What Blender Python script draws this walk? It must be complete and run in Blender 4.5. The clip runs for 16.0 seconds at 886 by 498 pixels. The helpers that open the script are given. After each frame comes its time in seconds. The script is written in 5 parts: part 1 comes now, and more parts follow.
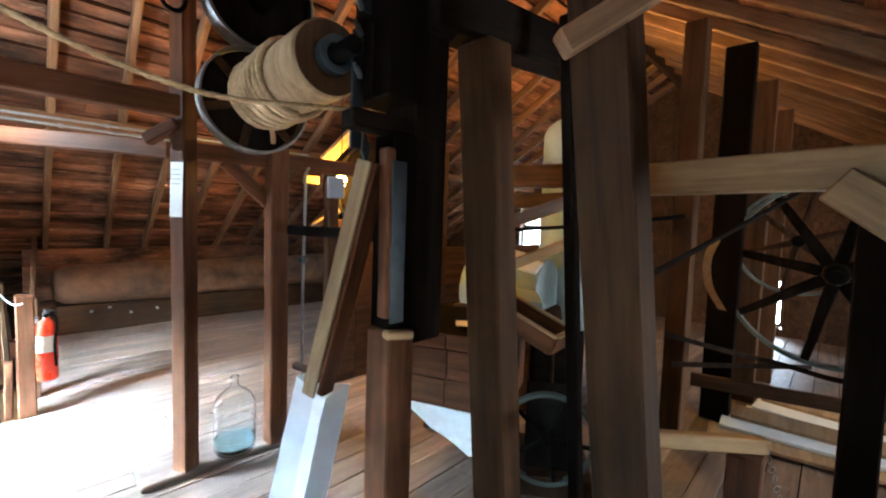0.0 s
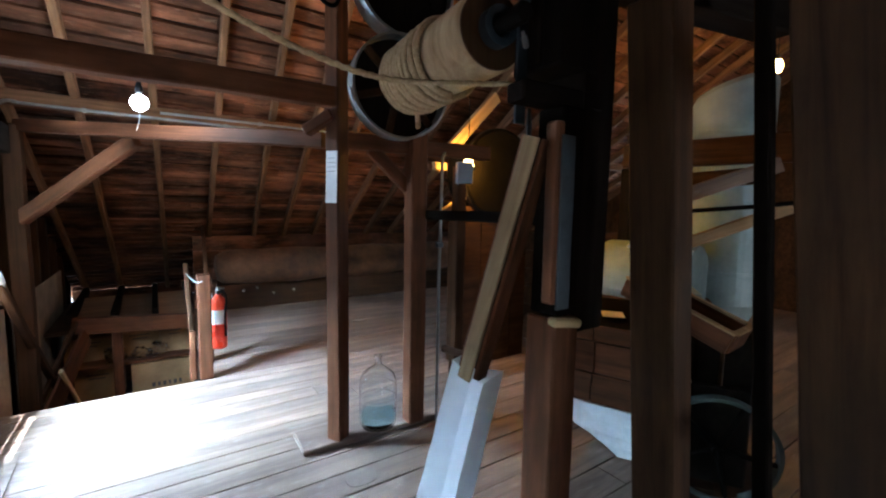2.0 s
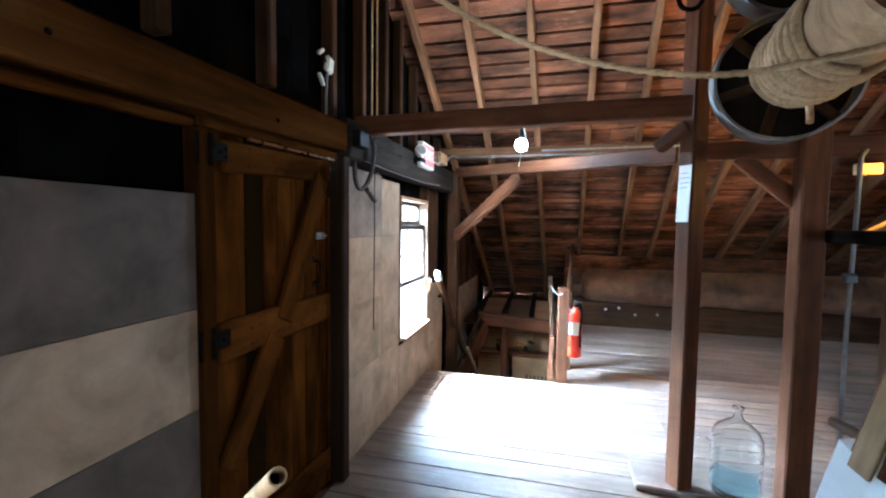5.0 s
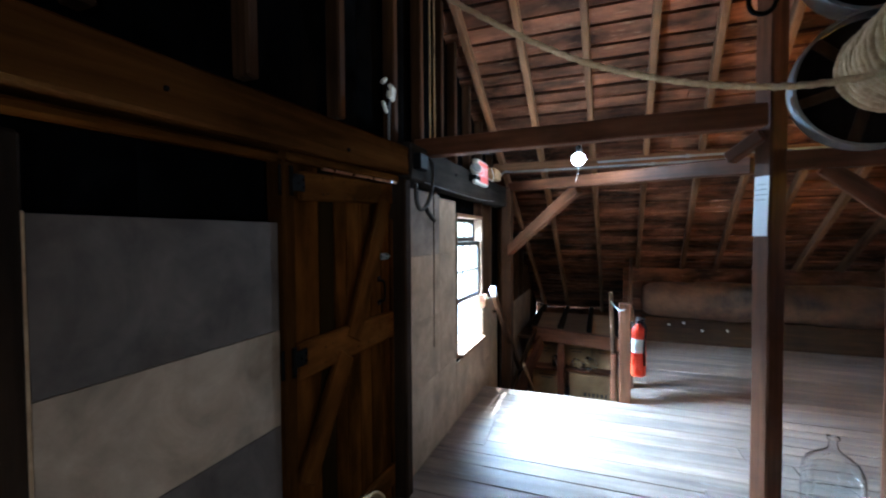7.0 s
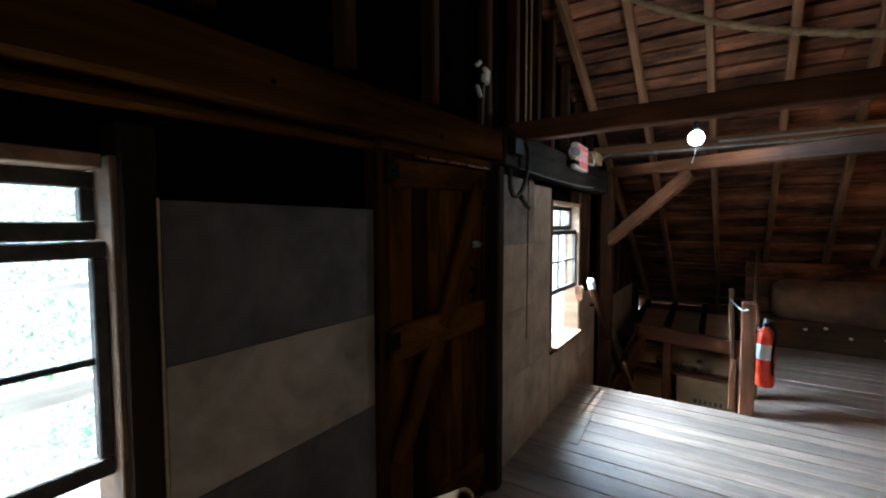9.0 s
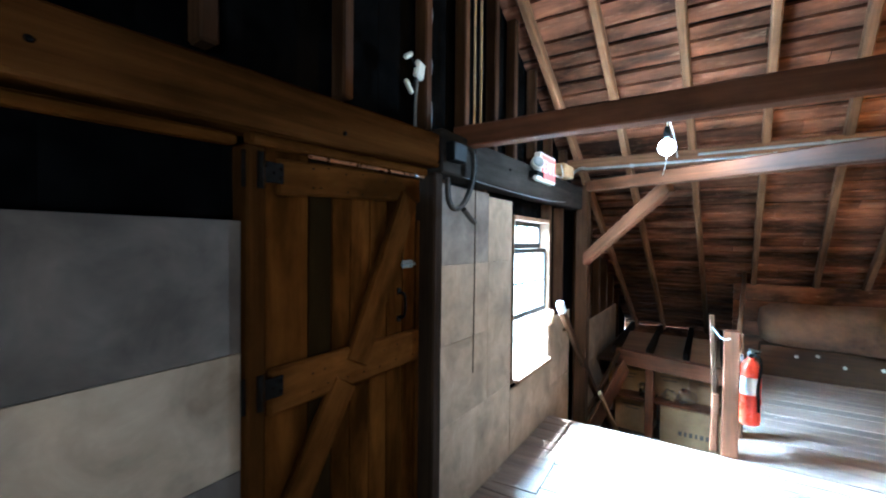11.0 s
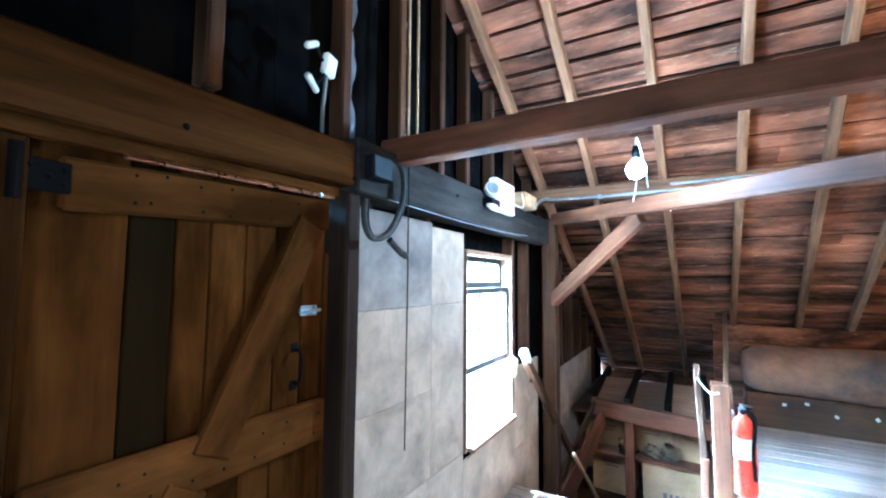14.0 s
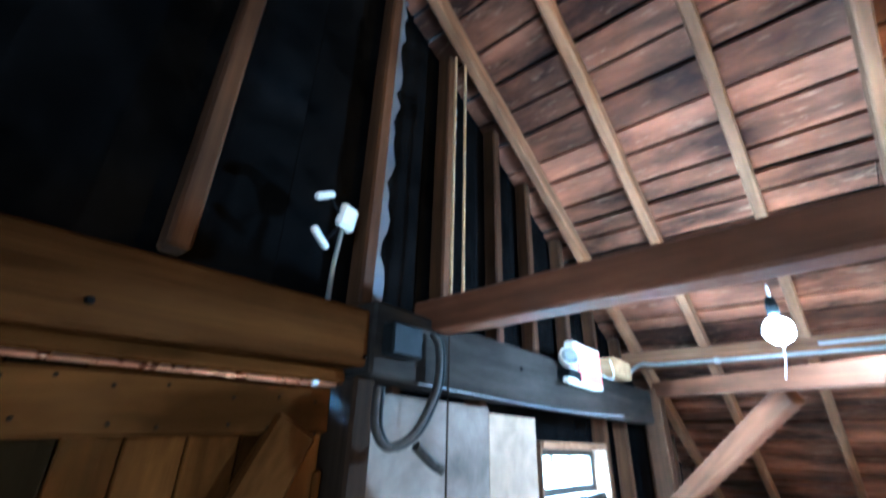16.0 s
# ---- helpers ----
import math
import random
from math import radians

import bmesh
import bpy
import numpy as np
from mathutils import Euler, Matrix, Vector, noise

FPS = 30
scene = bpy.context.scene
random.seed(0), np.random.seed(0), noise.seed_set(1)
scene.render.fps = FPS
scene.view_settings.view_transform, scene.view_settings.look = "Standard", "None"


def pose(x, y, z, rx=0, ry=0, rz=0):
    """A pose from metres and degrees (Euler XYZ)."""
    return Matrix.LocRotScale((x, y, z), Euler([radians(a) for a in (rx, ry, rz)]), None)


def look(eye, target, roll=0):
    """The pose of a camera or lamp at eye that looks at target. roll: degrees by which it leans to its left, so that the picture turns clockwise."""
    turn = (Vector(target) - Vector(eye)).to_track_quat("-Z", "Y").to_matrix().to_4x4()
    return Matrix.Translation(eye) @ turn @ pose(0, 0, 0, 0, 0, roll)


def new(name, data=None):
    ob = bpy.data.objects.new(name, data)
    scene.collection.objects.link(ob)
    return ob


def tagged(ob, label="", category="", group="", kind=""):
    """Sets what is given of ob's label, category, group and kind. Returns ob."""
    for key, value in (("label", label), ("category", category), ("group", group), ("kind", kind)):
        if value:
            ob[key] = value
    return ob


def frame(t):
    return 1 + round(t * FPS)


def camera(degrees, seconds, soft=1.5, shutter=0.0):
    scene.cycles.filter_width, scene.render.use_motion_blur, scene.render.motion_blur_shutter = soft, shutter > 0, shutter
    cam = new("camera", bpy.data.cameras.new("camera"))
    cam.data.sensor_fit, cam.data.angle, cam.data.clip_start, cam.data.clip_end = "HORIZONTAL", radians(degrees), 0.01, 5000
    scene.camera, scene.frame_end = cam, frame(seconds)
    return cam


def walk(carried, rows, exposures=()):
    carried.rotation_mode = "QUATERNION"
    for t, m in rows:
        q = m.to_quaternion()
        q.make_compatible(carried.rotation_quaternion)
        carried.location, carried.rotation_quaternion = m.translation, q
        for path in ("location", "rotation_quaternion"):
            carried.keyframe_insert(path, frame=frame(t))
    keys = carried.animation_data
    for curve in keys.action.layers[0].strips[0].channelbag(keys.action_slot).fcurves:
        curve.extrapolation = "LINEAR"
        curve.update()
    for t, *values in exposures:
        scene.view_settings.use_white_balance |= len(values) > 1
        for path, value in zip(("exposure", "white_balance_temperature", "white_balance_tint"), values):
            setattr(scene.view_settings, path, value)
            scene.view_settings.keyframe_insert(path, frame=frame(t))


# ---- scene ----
cam = camera(92.7, 16.0, soft=2.1, shutter=0.4)
EXPOSURES = [
    (0, 4.15, 5450, 3), (0.6, 4.15, 5450, 3), (1.5, 3.0, 5150, 3), (2.5, 3.2, 5150, 5), (3.5, 3.8, 4950, 2), (4.2, 3.85, 4950, 2), (6.5, 3.4, 4750, 0),
    (7.0, 3.0, 4700, 0), (7.5, 3.25, 4700, 0), (8.2, 1.85, 5300, 2), (9.4, 1.95, 5300, 2), (9.7, 2.2, 5300, 0), (12, 4.95, 3820, -8), (15, 5.05, 3820, -8), (16, 4.95, 3800, -8),
]
PATH = [
    (0, (-0.224, 0.044, 1.52), (1.241, 1.4, 1.386), 1.9),
    (0.5, (-0.252, 0.05, 1.506), (1.206, 1.411, 1.367), 2.1),
    (1, (-0.313, 0.09, 1.475), (0.998, 1.592, 1.309), 1.8),
    (1.5, (-0.338, 0.177, 1.469), (0.819, 1.796, 1.266), 1.2),
    (2, (-0.369, 0.279, 1.476), (0.751, 1.923, 1.282), 1.1),
    (2.5, (-0.421, 0.332, 1.476), (0.576, 2.058, 1.315), 2.2),
    (3, (-0.417, 0.336, 1.472), (0.128, 2.254, 1.306), 1.9),
    (3.5, (-0.274, 0.322, 1.461), (-0.159, 2.312, 1.306), 2.0),
    (4, (-0.192, 0.28, 1.462), (-0.408, 2.262, 1.31), 1.9),
    (6.5, (-0.246, 0.145, 1.469), (-0.842, 2.053, 1.403), 0.1),
    (7, (-0.263, 0.155, 1.503), (-0.964, 2.027, 1.442), -0.4),
    (7.5, (-0.269, 0.184, 1.525), (-1.186, 1.961, 1.475), 0.6),
    (8, (-0.29, 0.197, 1.507), (-1.33, 1.905, 1.446), 0.6),
    (8.5, (-0.292, 0.197, 1.498), (-1.367, 1.882, 1.411), 0.2),
    (9, (-0.286, 0.2, 1.496), (-1.374, 1.875, 1.385), -0.1),
    (9.5, (-0.238, 0.202, 1.476), (-1.294, 1.895, 1.346), -0.7),
    (12, (-0.129, 1.062, 1.516), (-1.221, 2.737, 1.555), 1.3),
    (12.5, (-0.068, 1.163, 1.506), (-1.189, 2.817, 1.584), -0.9),
    (13, (-0.058, 1.172, 1.521), (-1.178, 2.825, 1.625), -1.5),
    (13.5, (-0.113, 1.168, 1.517), (-1.187, 2.85, 1.641), -0.2),
    (14, (-0.23, 1.141, 1.505), (-1.217, 2.874, 1.65), 0.4),
    (14.5, (-0.358, 1.168, 1.499), (-1.299, 2.926, 1.652), -0.1),
    (15, (-0.372, 1.315, 1.495), (-1.341, 3.059, 1.64), -0.3),
    (15.5, (-0.338, 1.51, 1.592), (-1.601, 3.021, 1.942), 1.9),
    (16, (-0.371, 1.565, 1.672), (-1.56, 2.942, 2.503), 1.9),
]
walk(cam, [(t, look(eye, target, roll)) for t, eye, target, roll in PATH], EXPOSURES)


# ---------------------------------------------------------------- world and light
world = bpy.data.worlds.new("world")
scene.world = world
world.use_nodes = True
_wt = world.node_tree
_sky = _wt.nodes.new("ShaderNodeTexSky")
_sky.sky_type, _sky.sun_disc = "NISHITA", False
_sky.sun_elevation, _sky.sun_rotation = radians(75), radians(-85)
_wt.links.new(_sky.outputs[0], _wt.nodes["Background"].inputs[0])
_wt.nodes["Background"].inputs[1].default_value = 0.15


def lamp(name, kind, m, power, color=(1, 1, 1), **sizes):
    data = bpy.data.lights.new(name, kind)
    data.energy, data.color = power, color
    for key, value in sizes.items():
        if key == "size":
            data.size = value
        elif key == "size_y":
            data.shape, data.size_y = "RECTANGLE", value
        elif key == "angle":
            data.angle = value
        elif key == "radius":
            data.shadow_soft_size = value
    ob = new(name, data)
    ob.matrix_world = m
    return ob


lamp("sun", "SUN", look((-1.6, -0.4, 6.2), (0, 0, 0)), 5.0, (1.0, 0.95, 0.87), angle=radians(0.55))
# Added lamps for sky: two unseen above the gable windows, two in far gable.
lamp("sky_fill_lamp", "AREA", look((-3.1, 3.75, 2.95), (-0.6, 3.6, 0.3)), 1650, (0.70, 0.86, 1.0), size=5.0, size_y=1.9)
lamp("sky_fill_lamp", "AREA", look((-2.9, -0.35, 3.2), (-0.8, 0.2, 0.5)), 170, (0.70, 0.86, 1.0), size=2.4, size_y=1.6)
lamp("opening_fill", "AREA", look((7.72, 4.65, 1.35), (3, 4.2, 0.9)), 3, (0.9, 0.95, 1.0), size=0.75, size_y=0.95)
lamp("opening_fill", "AREA", look((7.78, 0.63, 0.47), (3, 0.6, 0.4)), 1.2, (0.9, 0.95, 1.0), size=0.16, size_y=0.7)
# Added lamp in an unseen low opening, brightening the loose boards.
lamp("opening_fill", "AREA", look((3.95, -3.15, 0.62), (3.95, 0.1, 0.0)), 13, (1.0, 0.95, 0.86), size=1.4, size_y=0.75)
lamp("bulb_light", "POINT", pose(-0.42, 3.4, 2.055), 2.2, (0.92, 0.97, 1.0), radius=0.06)
lamp("work_light", "POINT", pose(4.17, 1.82, 2.76), 7, (1.0, 0.5, 0.10), radius=0.06)
lamp("work_light", "POINT", pose(1.86, 3.19, 1.84), 8, (1.0, 0.42, 0.03), radius=0.06)


# ---------------------------------------------------------------- materials
def _node(nt, kind, **values):
    n = nt.nodes.new(kind)
    for key, value in values.items():
        n.inputs[key].default_value = value
    return n


def _ramp(nt, fac, stops):
    n = nt.nodes.new("ShaderNodeValToRGB")
    while len(n.color_ramp.elements) < len(stops):
        n.color_ramp.elements.new(0.5)
    for e, (at, c) in zip(n.color_ramp.elements, stops):
        e.position, e.color = at, (*c, 1)
    nt.links.new(fac, n.inputs[0])
    return n.outputs[0]


def _mix(nt, kind, fac, a, b):
    n = nt.nodes.new("ShaderNodeMix")
    n.data_type, n.blend_type = "RGBA", kind
    for sock, v in ((n.inputs[0], fac), (n.inputs[6], a), (n.inputs[7], b)):
        if hasattr(v, "node"):
            nt.links.new(v, sock)
        elif isinstance(v, tuple):
            sock.default_value = (*v, 1)
        else:
            sock.default_value = v
    return n.outputs[2]


def _coords(nt, scale):
    c = nt.nodes.new("ShaderNodeTexCoord")
    m = nt.nodes.new("ShaderNodeMapping")
    m.inputs["Scale"].default_value = scale
    nt.links.new(c.outputs["Object"], m.inputs[0])
    each, away = nt.nodes.new("ShaderNodeObjectInfo"), nt.nodes.new("ShaderNodeVectorMath")
    away.operation = "SCALE"
    away.inputs[0].default_value = (37.0, 19.0, 23.0)
    nt.links.new(each.outputs["Random"], away.inputs["Scale"])
    nt.links.new(away.outputs[0], m.inputs["Location"])
    return m.outputs[0]


def _begin(name):
    mat = bpy.data.materials.new(name)
    mat.use_nodes = True
    return mat, mat.node_tree, mat.node_tree.nodes["Principled BSDF"]


def wood(name, dark, light, rough=0.75, grain=(1.5, 22, 22), stain=0.5, island=False, spread=0.35, bump=0.25, pale=None, spec=None):
    """Sawn timber with grain along the object's x axis, blotches, nail-dark stains and a tone per piece."""
    mat, nt, out = _begin(name)
    vec = _coords(nt, grain)
    big = _node(nt, "ShaderNodeTexNoise", Scale=1.0, Detail=7.0, Roughness=0.65, Distortion=0.6)
    nt.links.new(vec, big.inputs["Vector"])
    base = _ramp(nt, big.outputs[0], [(0.28, dark), (0.72, light)])
    spots = _node(nt, "ShaderNodeTexNoise", Scale=3.1, Detail=4.0, Roughness=0.6)
    nt.links.new(_coords(nt, (0.6, 1.3, 1.3)), spots.inputs["Vector"])
    stains = _ramp(nt, spots.outputs[0], [(0.35, (1 - stain,) * 3), (0.62, (1.0, 1.0, 1.0))])
    col = _mix(nt, "MULTIPLY", 1.0, base, stains)
    if pale:
        dust = _node(nt, "ShaderNodeTexNoise", Scale=6.5, Detail=5.0, Roughness=0.75)
        nt.links.new(_coords(nt, (0.9, 4.5, 4.5)), dust.inputs["Vector"])
        mask = _ramp(nt, dust.outputs[0], [(0.58, (0, 0, 0)), (0.78, (0.6, 0.6, 0.6))])
        col = _mix(nt, "MIX", mask, col, pale)
    tone = nt.nodes.new("ShaderNodeNewGeometry" if island else "ShaderNodeObjectInfo")
    shade = nt.nodes.new("ShaderNodeMapRange")
    shade.inputs[3].default_value, shade.inputs[4].default_value = 1 - spread, 1 + spread
    nt.links.new(tone.outputs["Random Per Island" if island else "Random"], shade.inputs[0])
    both = nt.nodes.new("ShaderNodeVectorMath")
    both.operation = "SCALE"
    nt.links.new(col, both.inputs[0])
    nt.links.new(shade.outputs[0], both.inputs["Scale"])
    nt.links.new(both.outputs[0], out.inputs["Base Color"])
    fine = _node(nt, "ShaderNodeTexNoise", Scale=4.0, Detail=5.0, Roughness=0.7)
    nt.links.new(_coords(nt, (grain[0] * 3, grain[1] * 3, grain[2] * 3)), fine.inputs["Vector"])
    lift = _node(nt, "ShaderNodeBump", Strength=bump, Distance=0.006)
    nt.links.new(fine.outputs[0], lift.inputs["Height"])
    nt.links.new(lift.outputs[0], out.inputs["Normal"])
    out.inputs["Specular IOR Level"].default_value = spec if spec is not None else 0.03 if max(light) < 0.05 else 0.10
    gloss = nt.nodes.new("ShaderNodeMapRange")
    gloss.inputs[3].default_value, gloss.inputs[4].default_value = rough - 0.14, rough + 0.14
    nt.links.new(spots.outputs[0], gloss.inputs[0])
    nt.links.new(gloss.outputs[0], out.inputs["Roughness"])
    return mat


def surface(name, dark, light, rough=0.6, metal=0.0, scale=6.0, bump=0.1, spread=0.0):
    """Paint, metal, cloth, board: two tones of noise, with fine relief."""
    mat, nt, out = _begin(name)
    vec = _coords(nt, (1, 1, 1))
    n = _node(nt, "ShaderNodeTexNoise", Scale=scale, Detail=8.0, Roughness=0.65)
    nt.links.new(vec, n.inputs["Vector"])
    col = _ramp(nt, n.outputs[0], [(0.3, dark), (0.7, light)])
    if spread:
        info = nt.nodes.new("ShaderNodeObjectInfo")
        shade = nt.nodes.new("ShaderNodeMapRange")
        shade.inputs[3].default_value, shade.inputs[4].default_value = 1 - spread, 1 + spread
        nt.links.new(info.outputs["Random"], shade.inputs[0])
        both = nt.nodes.new("ShaderNodeVectorMath")
        both.operation = "SCALE"
        nt.links.new(col, both.inputs[0])
        nt.links.new(shade.outputs[0], both.inputs["Scale"])
        col = both.outputs[0]
    nt.links.new(col, out.inputs["Base Color"])
    out.inputs["Metallic"].default_value = metal
    out.inputs["Specular IOR Level"].default_value = 0.05 if max(light) < 0.05 else 0.5
    g = _node(nt, "ShaderNodeTexNoise", Scale=scale * 5, Detail=6.0)
    nt.links.new(vec, g.inputs["Vector"])
    gloss = nt.nodes.new("ShaderNodeMapRange")
    gloss.inputs[3].default_value, gloss.inputs[4].default_value = max(rough - 0.15, 0.03), min(rough + 0.15, 1)
    nt.links.new(g.outputs[0], gloss.inputs[0])
    nt.links.new(gloss.outputs[0], out.inputs["Roughness"])
    lift = _node(nt, "ShaderNodeBump", Strength=bump, Distance=0.004)
    nt.links.new(g.outputs[0], lift.inputs["Height"])
    nt.links.new(lift.outputs[0], out.inputs["Normal"])
    return mat


def glow(name, color, strength):
    mat, nt, out = _begin(name)
    out.inputs["Base Color"].default_value = (*color, 1)
    out.inputs["Emission Color"].default_value = (*color, 1)
    out.inputs["Emission Strength"].default_value = strength
    return mat


def clear(name, color, rough=0.02, ior=1.45):
    mat, nt, out = _begin(name)
    out.inputs["Base Color"].default_value = (*color, 1)
    out.inputs["Transmission Weight"].default_value = 1.0
    out.inputs["Roughness"].default_value, out.inputs["IOR"].default_value = rough, ior
    return mat


M_FLOOR = wood("floor_plank_wood", (0.105, 0.068, 0.047), (0.29, 0.205, 0.15), 0.55, (1.0, 14, 14), 0.35, spread=0.2, bump=0.3, spec=0.3, pale=(0.42, 0.39, 0.36))
M_ROOF = wood("roof_board_wood", (0.072, 0.029, 0.0155), (0.31, 0.124, 0.060), 0.8, (1.6, 9, 9), 0.86, island=True, spread=0.45, pale=(0.48, 0.31, 0.19))
M_RAFTER = wood("rafter_wood", (0.095, 0.046, 0.022), (0.27, 0.142, 0.068), 0.8, (1.2, 26, 26), 0.45, spread=0.25)
M_TIMBER = wood("old_timber", (0.025, 0.0105, 0.0045), (0.088, 0.04, 0.0165), 0.7, (0.9, 18, 18), 0.5, spread=0.2)
M_RED = wood("reddish_beam_wood", (0.055, 0.02, 0.009), (0.175, 0.066, 0.028), 0.62, (0.9, 16, 16), 0.5, spread=0.12)
M_PALE = wood("pale_wood", (0.26, 0.155, 0.07), (0.50, 0.33, 0.175), 0.65, (1.0, 20, 20), 0.3, spread=0.12)
M_DRUM = wood("scuffed_drum_wood", (0.24, 0.138, 0.064), (0.52, 0.355, 0.2), 0.7, (0.8, 14, 14), 0.3)
# Near-black wood; on the upper hoist posts it stands in for shade.
M_BLACK = wood("near_black_timber", (0.004, 0.003, 0.0025), (0.016, 0.011, 0.008), 0.88, (1.0, 18, 18), 0.4, spec=0.02)
# Girt, brace and door woods carry some amber lamplight in their saturated colour.
M_GIRT = wood("amber_tinted_girt_timber", (0.019, 0.007, 0.0017), (0.078, 0.03, 0.0072), 0.65, (0.9, 16, 16), 0.5, spread=0.2, spec=0.0)
M_DOORPOST = wood("dark_door_post", (0.010, 0.0056, 0.003), (0.040, 0.0225, 0.012), 0.8, (0.9, 16, 16), 0.5, spread=0.1, spec=0.05)
M_CHUTE = wood("tan_chute_wood", (0.13, 0.082, 0.040), (0.30, 0.20, 0.105), 0.65, (1.0, 20, 20), 0.35, spread=0.08)
M_GREYGIRT = wood("greyed_girt_timber", (0.018, 0.0138, 0.011), (0.052, 0.042, 0.034), 0.8, (0.9, 16, 16), 0.5, spread=0.1, spec=0.02)
M_BRACE = wood("door_brace_wood", (0.036, 0.0128, 0.0025), (0.128, 0.047, 0.0095), 0.65, (1.0, 10, 10), 0.68, spread=0.05, spec=0.0)
M_DOOR = wood("door_board_wood", (0.021, 0.0070, 0.0013), (0.098, 0.0345, 0.0060), 0.65, (1.0, 10, 10), 0.75, spread=0.32, spec=0.0)
M_DOORDARK = wood("dark_door_board", (0.0035, 0.0018, 0.0006), (0.011, 0.006, 0.002), 0.7, (1.0, 14, 14), 0.3, spec=0.0)
M_PLY = wood("grey_plywood", (0.19, 0.132, 0.085), (0.36, 0.265, 0.185), 0.7, (0.7, 5, 5), 0.28, spread=0.05, bump=0.1)
M_PLYDARK = wood("dark_grey_plywood", (0.062, 0.048, 0.039), (0.115, 0.092, 0.076), 0.7, (0.7, 5, 5), 0.3, spread=0.1, bump=0.1)
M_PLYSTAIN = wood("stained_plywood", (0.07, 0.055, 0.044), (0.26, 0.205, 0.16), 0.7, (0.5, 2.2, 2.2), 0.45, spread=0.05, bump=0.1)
# Sheathing colour drops below real wood to hold the unlit wall's shade.
M_SHEATH = wood("shaded_sheathing", (0.0014, 0.0014, 0.0014), (0.0065, 0.006, 0.006), 0.92, (0.6, 4, 4), 0.5, spread=0.3, spec=0.0)
M_FRAME = wood("window_frame_wood", (0.11, 0.058, 0.03), (0.24, 0.138, 0.074), 0.6, (1.0, 24, 24), 0.3)
M_SASH = wood("weathered_sash", (0.022, 0.018, 0.015), (0.07, 0.056, 0.044), 0.6, (1.0, 24, 24), 0.3)
M_IRON = surface("black_iron", (0.002, 0.0014, 0.001), (0.006, 0.0045, 0.0032), 0.8, 0.0, 9, 0.25)
M_STEEL = surface("dull_grey_steel", (0.22, 0.24, 0.25), (0.42, 0.44, 0.45), 0.42, 0.85, 7, 0.15)
M_BLUESTEEL = surface("blue_grey_painted_steel", (0.016, 0.023, 0.029), (0.045, 0.056, 0.064), 0.5, 0.3, 7, 0.15)
M_WHITE = surface("white_sheet", (0.74, 0.75, 0.76), (0.86, 0.87, 0.87), 0.55, 0.0, 3, 0.05)
M_CANVAS = surface("white_canvas", (0.55, 0.57, 0.57), (0.76, 0.77, 0.76), 0.85, 0.0, 14, 0.3)
M_ROPE = surface("hemp_rope", (0.26, 0.165, 0.075), (0.48, 0.33, 0.175), 0.9, 0.0, 60, 0.5)
M_RED_PAINT = surface("red_enamel", (0.62, 0.035, 0.010), (0.76, 0.06, 0.018), 0.28, 0.0, 3, 0.03)
M_TANK = surface("grey_green_tank_paint", (0.17, 0.22, 0.22), (0.33, 0.385, 0.38), 0.5, 0.1, 3, 0.1)
M_RIM = surface("green_grey_wheel_iron", (0.055, 0.072, 0.064), (0.13, 0.16, 0.145), 0.55, 0.2, 5, 0.15)
M_CARD = surface("cardboard", (0.22, 0.115, 0.042), (0.38, 0.215, 0.088), 0.85, 0.0, 4, 0.1, spread=0.12)
M_INK = surface("dark_ink", (0.05, 0.03, 0.02), (0.09, 0.06, 0.04), 0.8)
M_PAPER = surface("white_paper", (0.66, 0.68, 0.72), (0.80, 0.81, 0.83), 0.7, 0.0, 5, 0.03)
M_GREY = surface("grey_box_paint", (0.13, 0.135, 0.16), (0.22, 0.225, 0.25), 0.5, 0.1, 4, 0.05)
M_PLASTIC = clear("clear_plastic_bag", (0.9, 0.92, 0.93), 0.18, 1.3)
M_BLACKPLASTIC = surface("black_rubber", (0.003, 0.003, 0.003), (0.012, 0.012, 0.012), 0.55, 0.0, 8, 0.1)
M_CREAM = surface("cream_plastic", (0.66, 0.62, 0.52), (0.80, 0.77, 0.68), 0.4, 0.0, 5, 0.03)
M_BELT = surface("leather_belt", (0.01, 0.006, 0.004), (0.032, 0.02, 0.013), 0.9, 0.0, 12, 0.2)
M_GLASS = clear("window_glass", (0.97, 0.99, 0.98), 0.0, 1.05)
M_BOTTLE = clear("blue_tinted_bottle_glass", (0.97, 0.99, 1.0), 0.01, 1.42)
M_WATER = clear("water", (0.50, 0.80, 0.93), 0.0, 1.03)
M_BULB = glow("lit_bulb", (0.95, 0.98, 1.0), 18.0)
M_AMBER = glow("amber_lamp", (1.0, 0.55, 0.12), 6.0)
M_ROLL = surface("brown_canvas_roll", (0.03, 0.015, 0.008), (0.19, 0.098, 0.048), 0.85, 0.0, 3, 0.35, spread=0.1)
M_MARK = surface("brown_floor_mark", (0.10, 0.07, 0.05), (0.20, 0.15, 0.115), 0.7, 0.1, 9, 0.2)
M_COPPER = surface("coppery_strip", (0.50, 0.22, 0.10), (0.72, 0.36, 0.18), 0.3, 1.0, 9, 0.1)
M_EXIT = surface("red_sign_face", (0.75, 0.10, 0.08), (0.85, 0.16, 0.12), 0.4, 0.0, 3, 0.02)
M_LEAF = surface("leaf_green", (0.11, 0.18, 0.085), (0.17, 0.26, 0.13), 0.6, 0.0, 5, 0.05, spread=0.3)
_lt = M_LEAF.node_tree
_thru, _both = _node(_lt, "ShaderNodeBsdfTranslucent", Color=(0.32, 0.50, 0.27, 1)), _node(_lt, "ShaderNodeMixShader", Fac=0.55)
_lt.links.new(_lt.nodes["Principled BSDF"].outputs[0], _both.inputs[1])
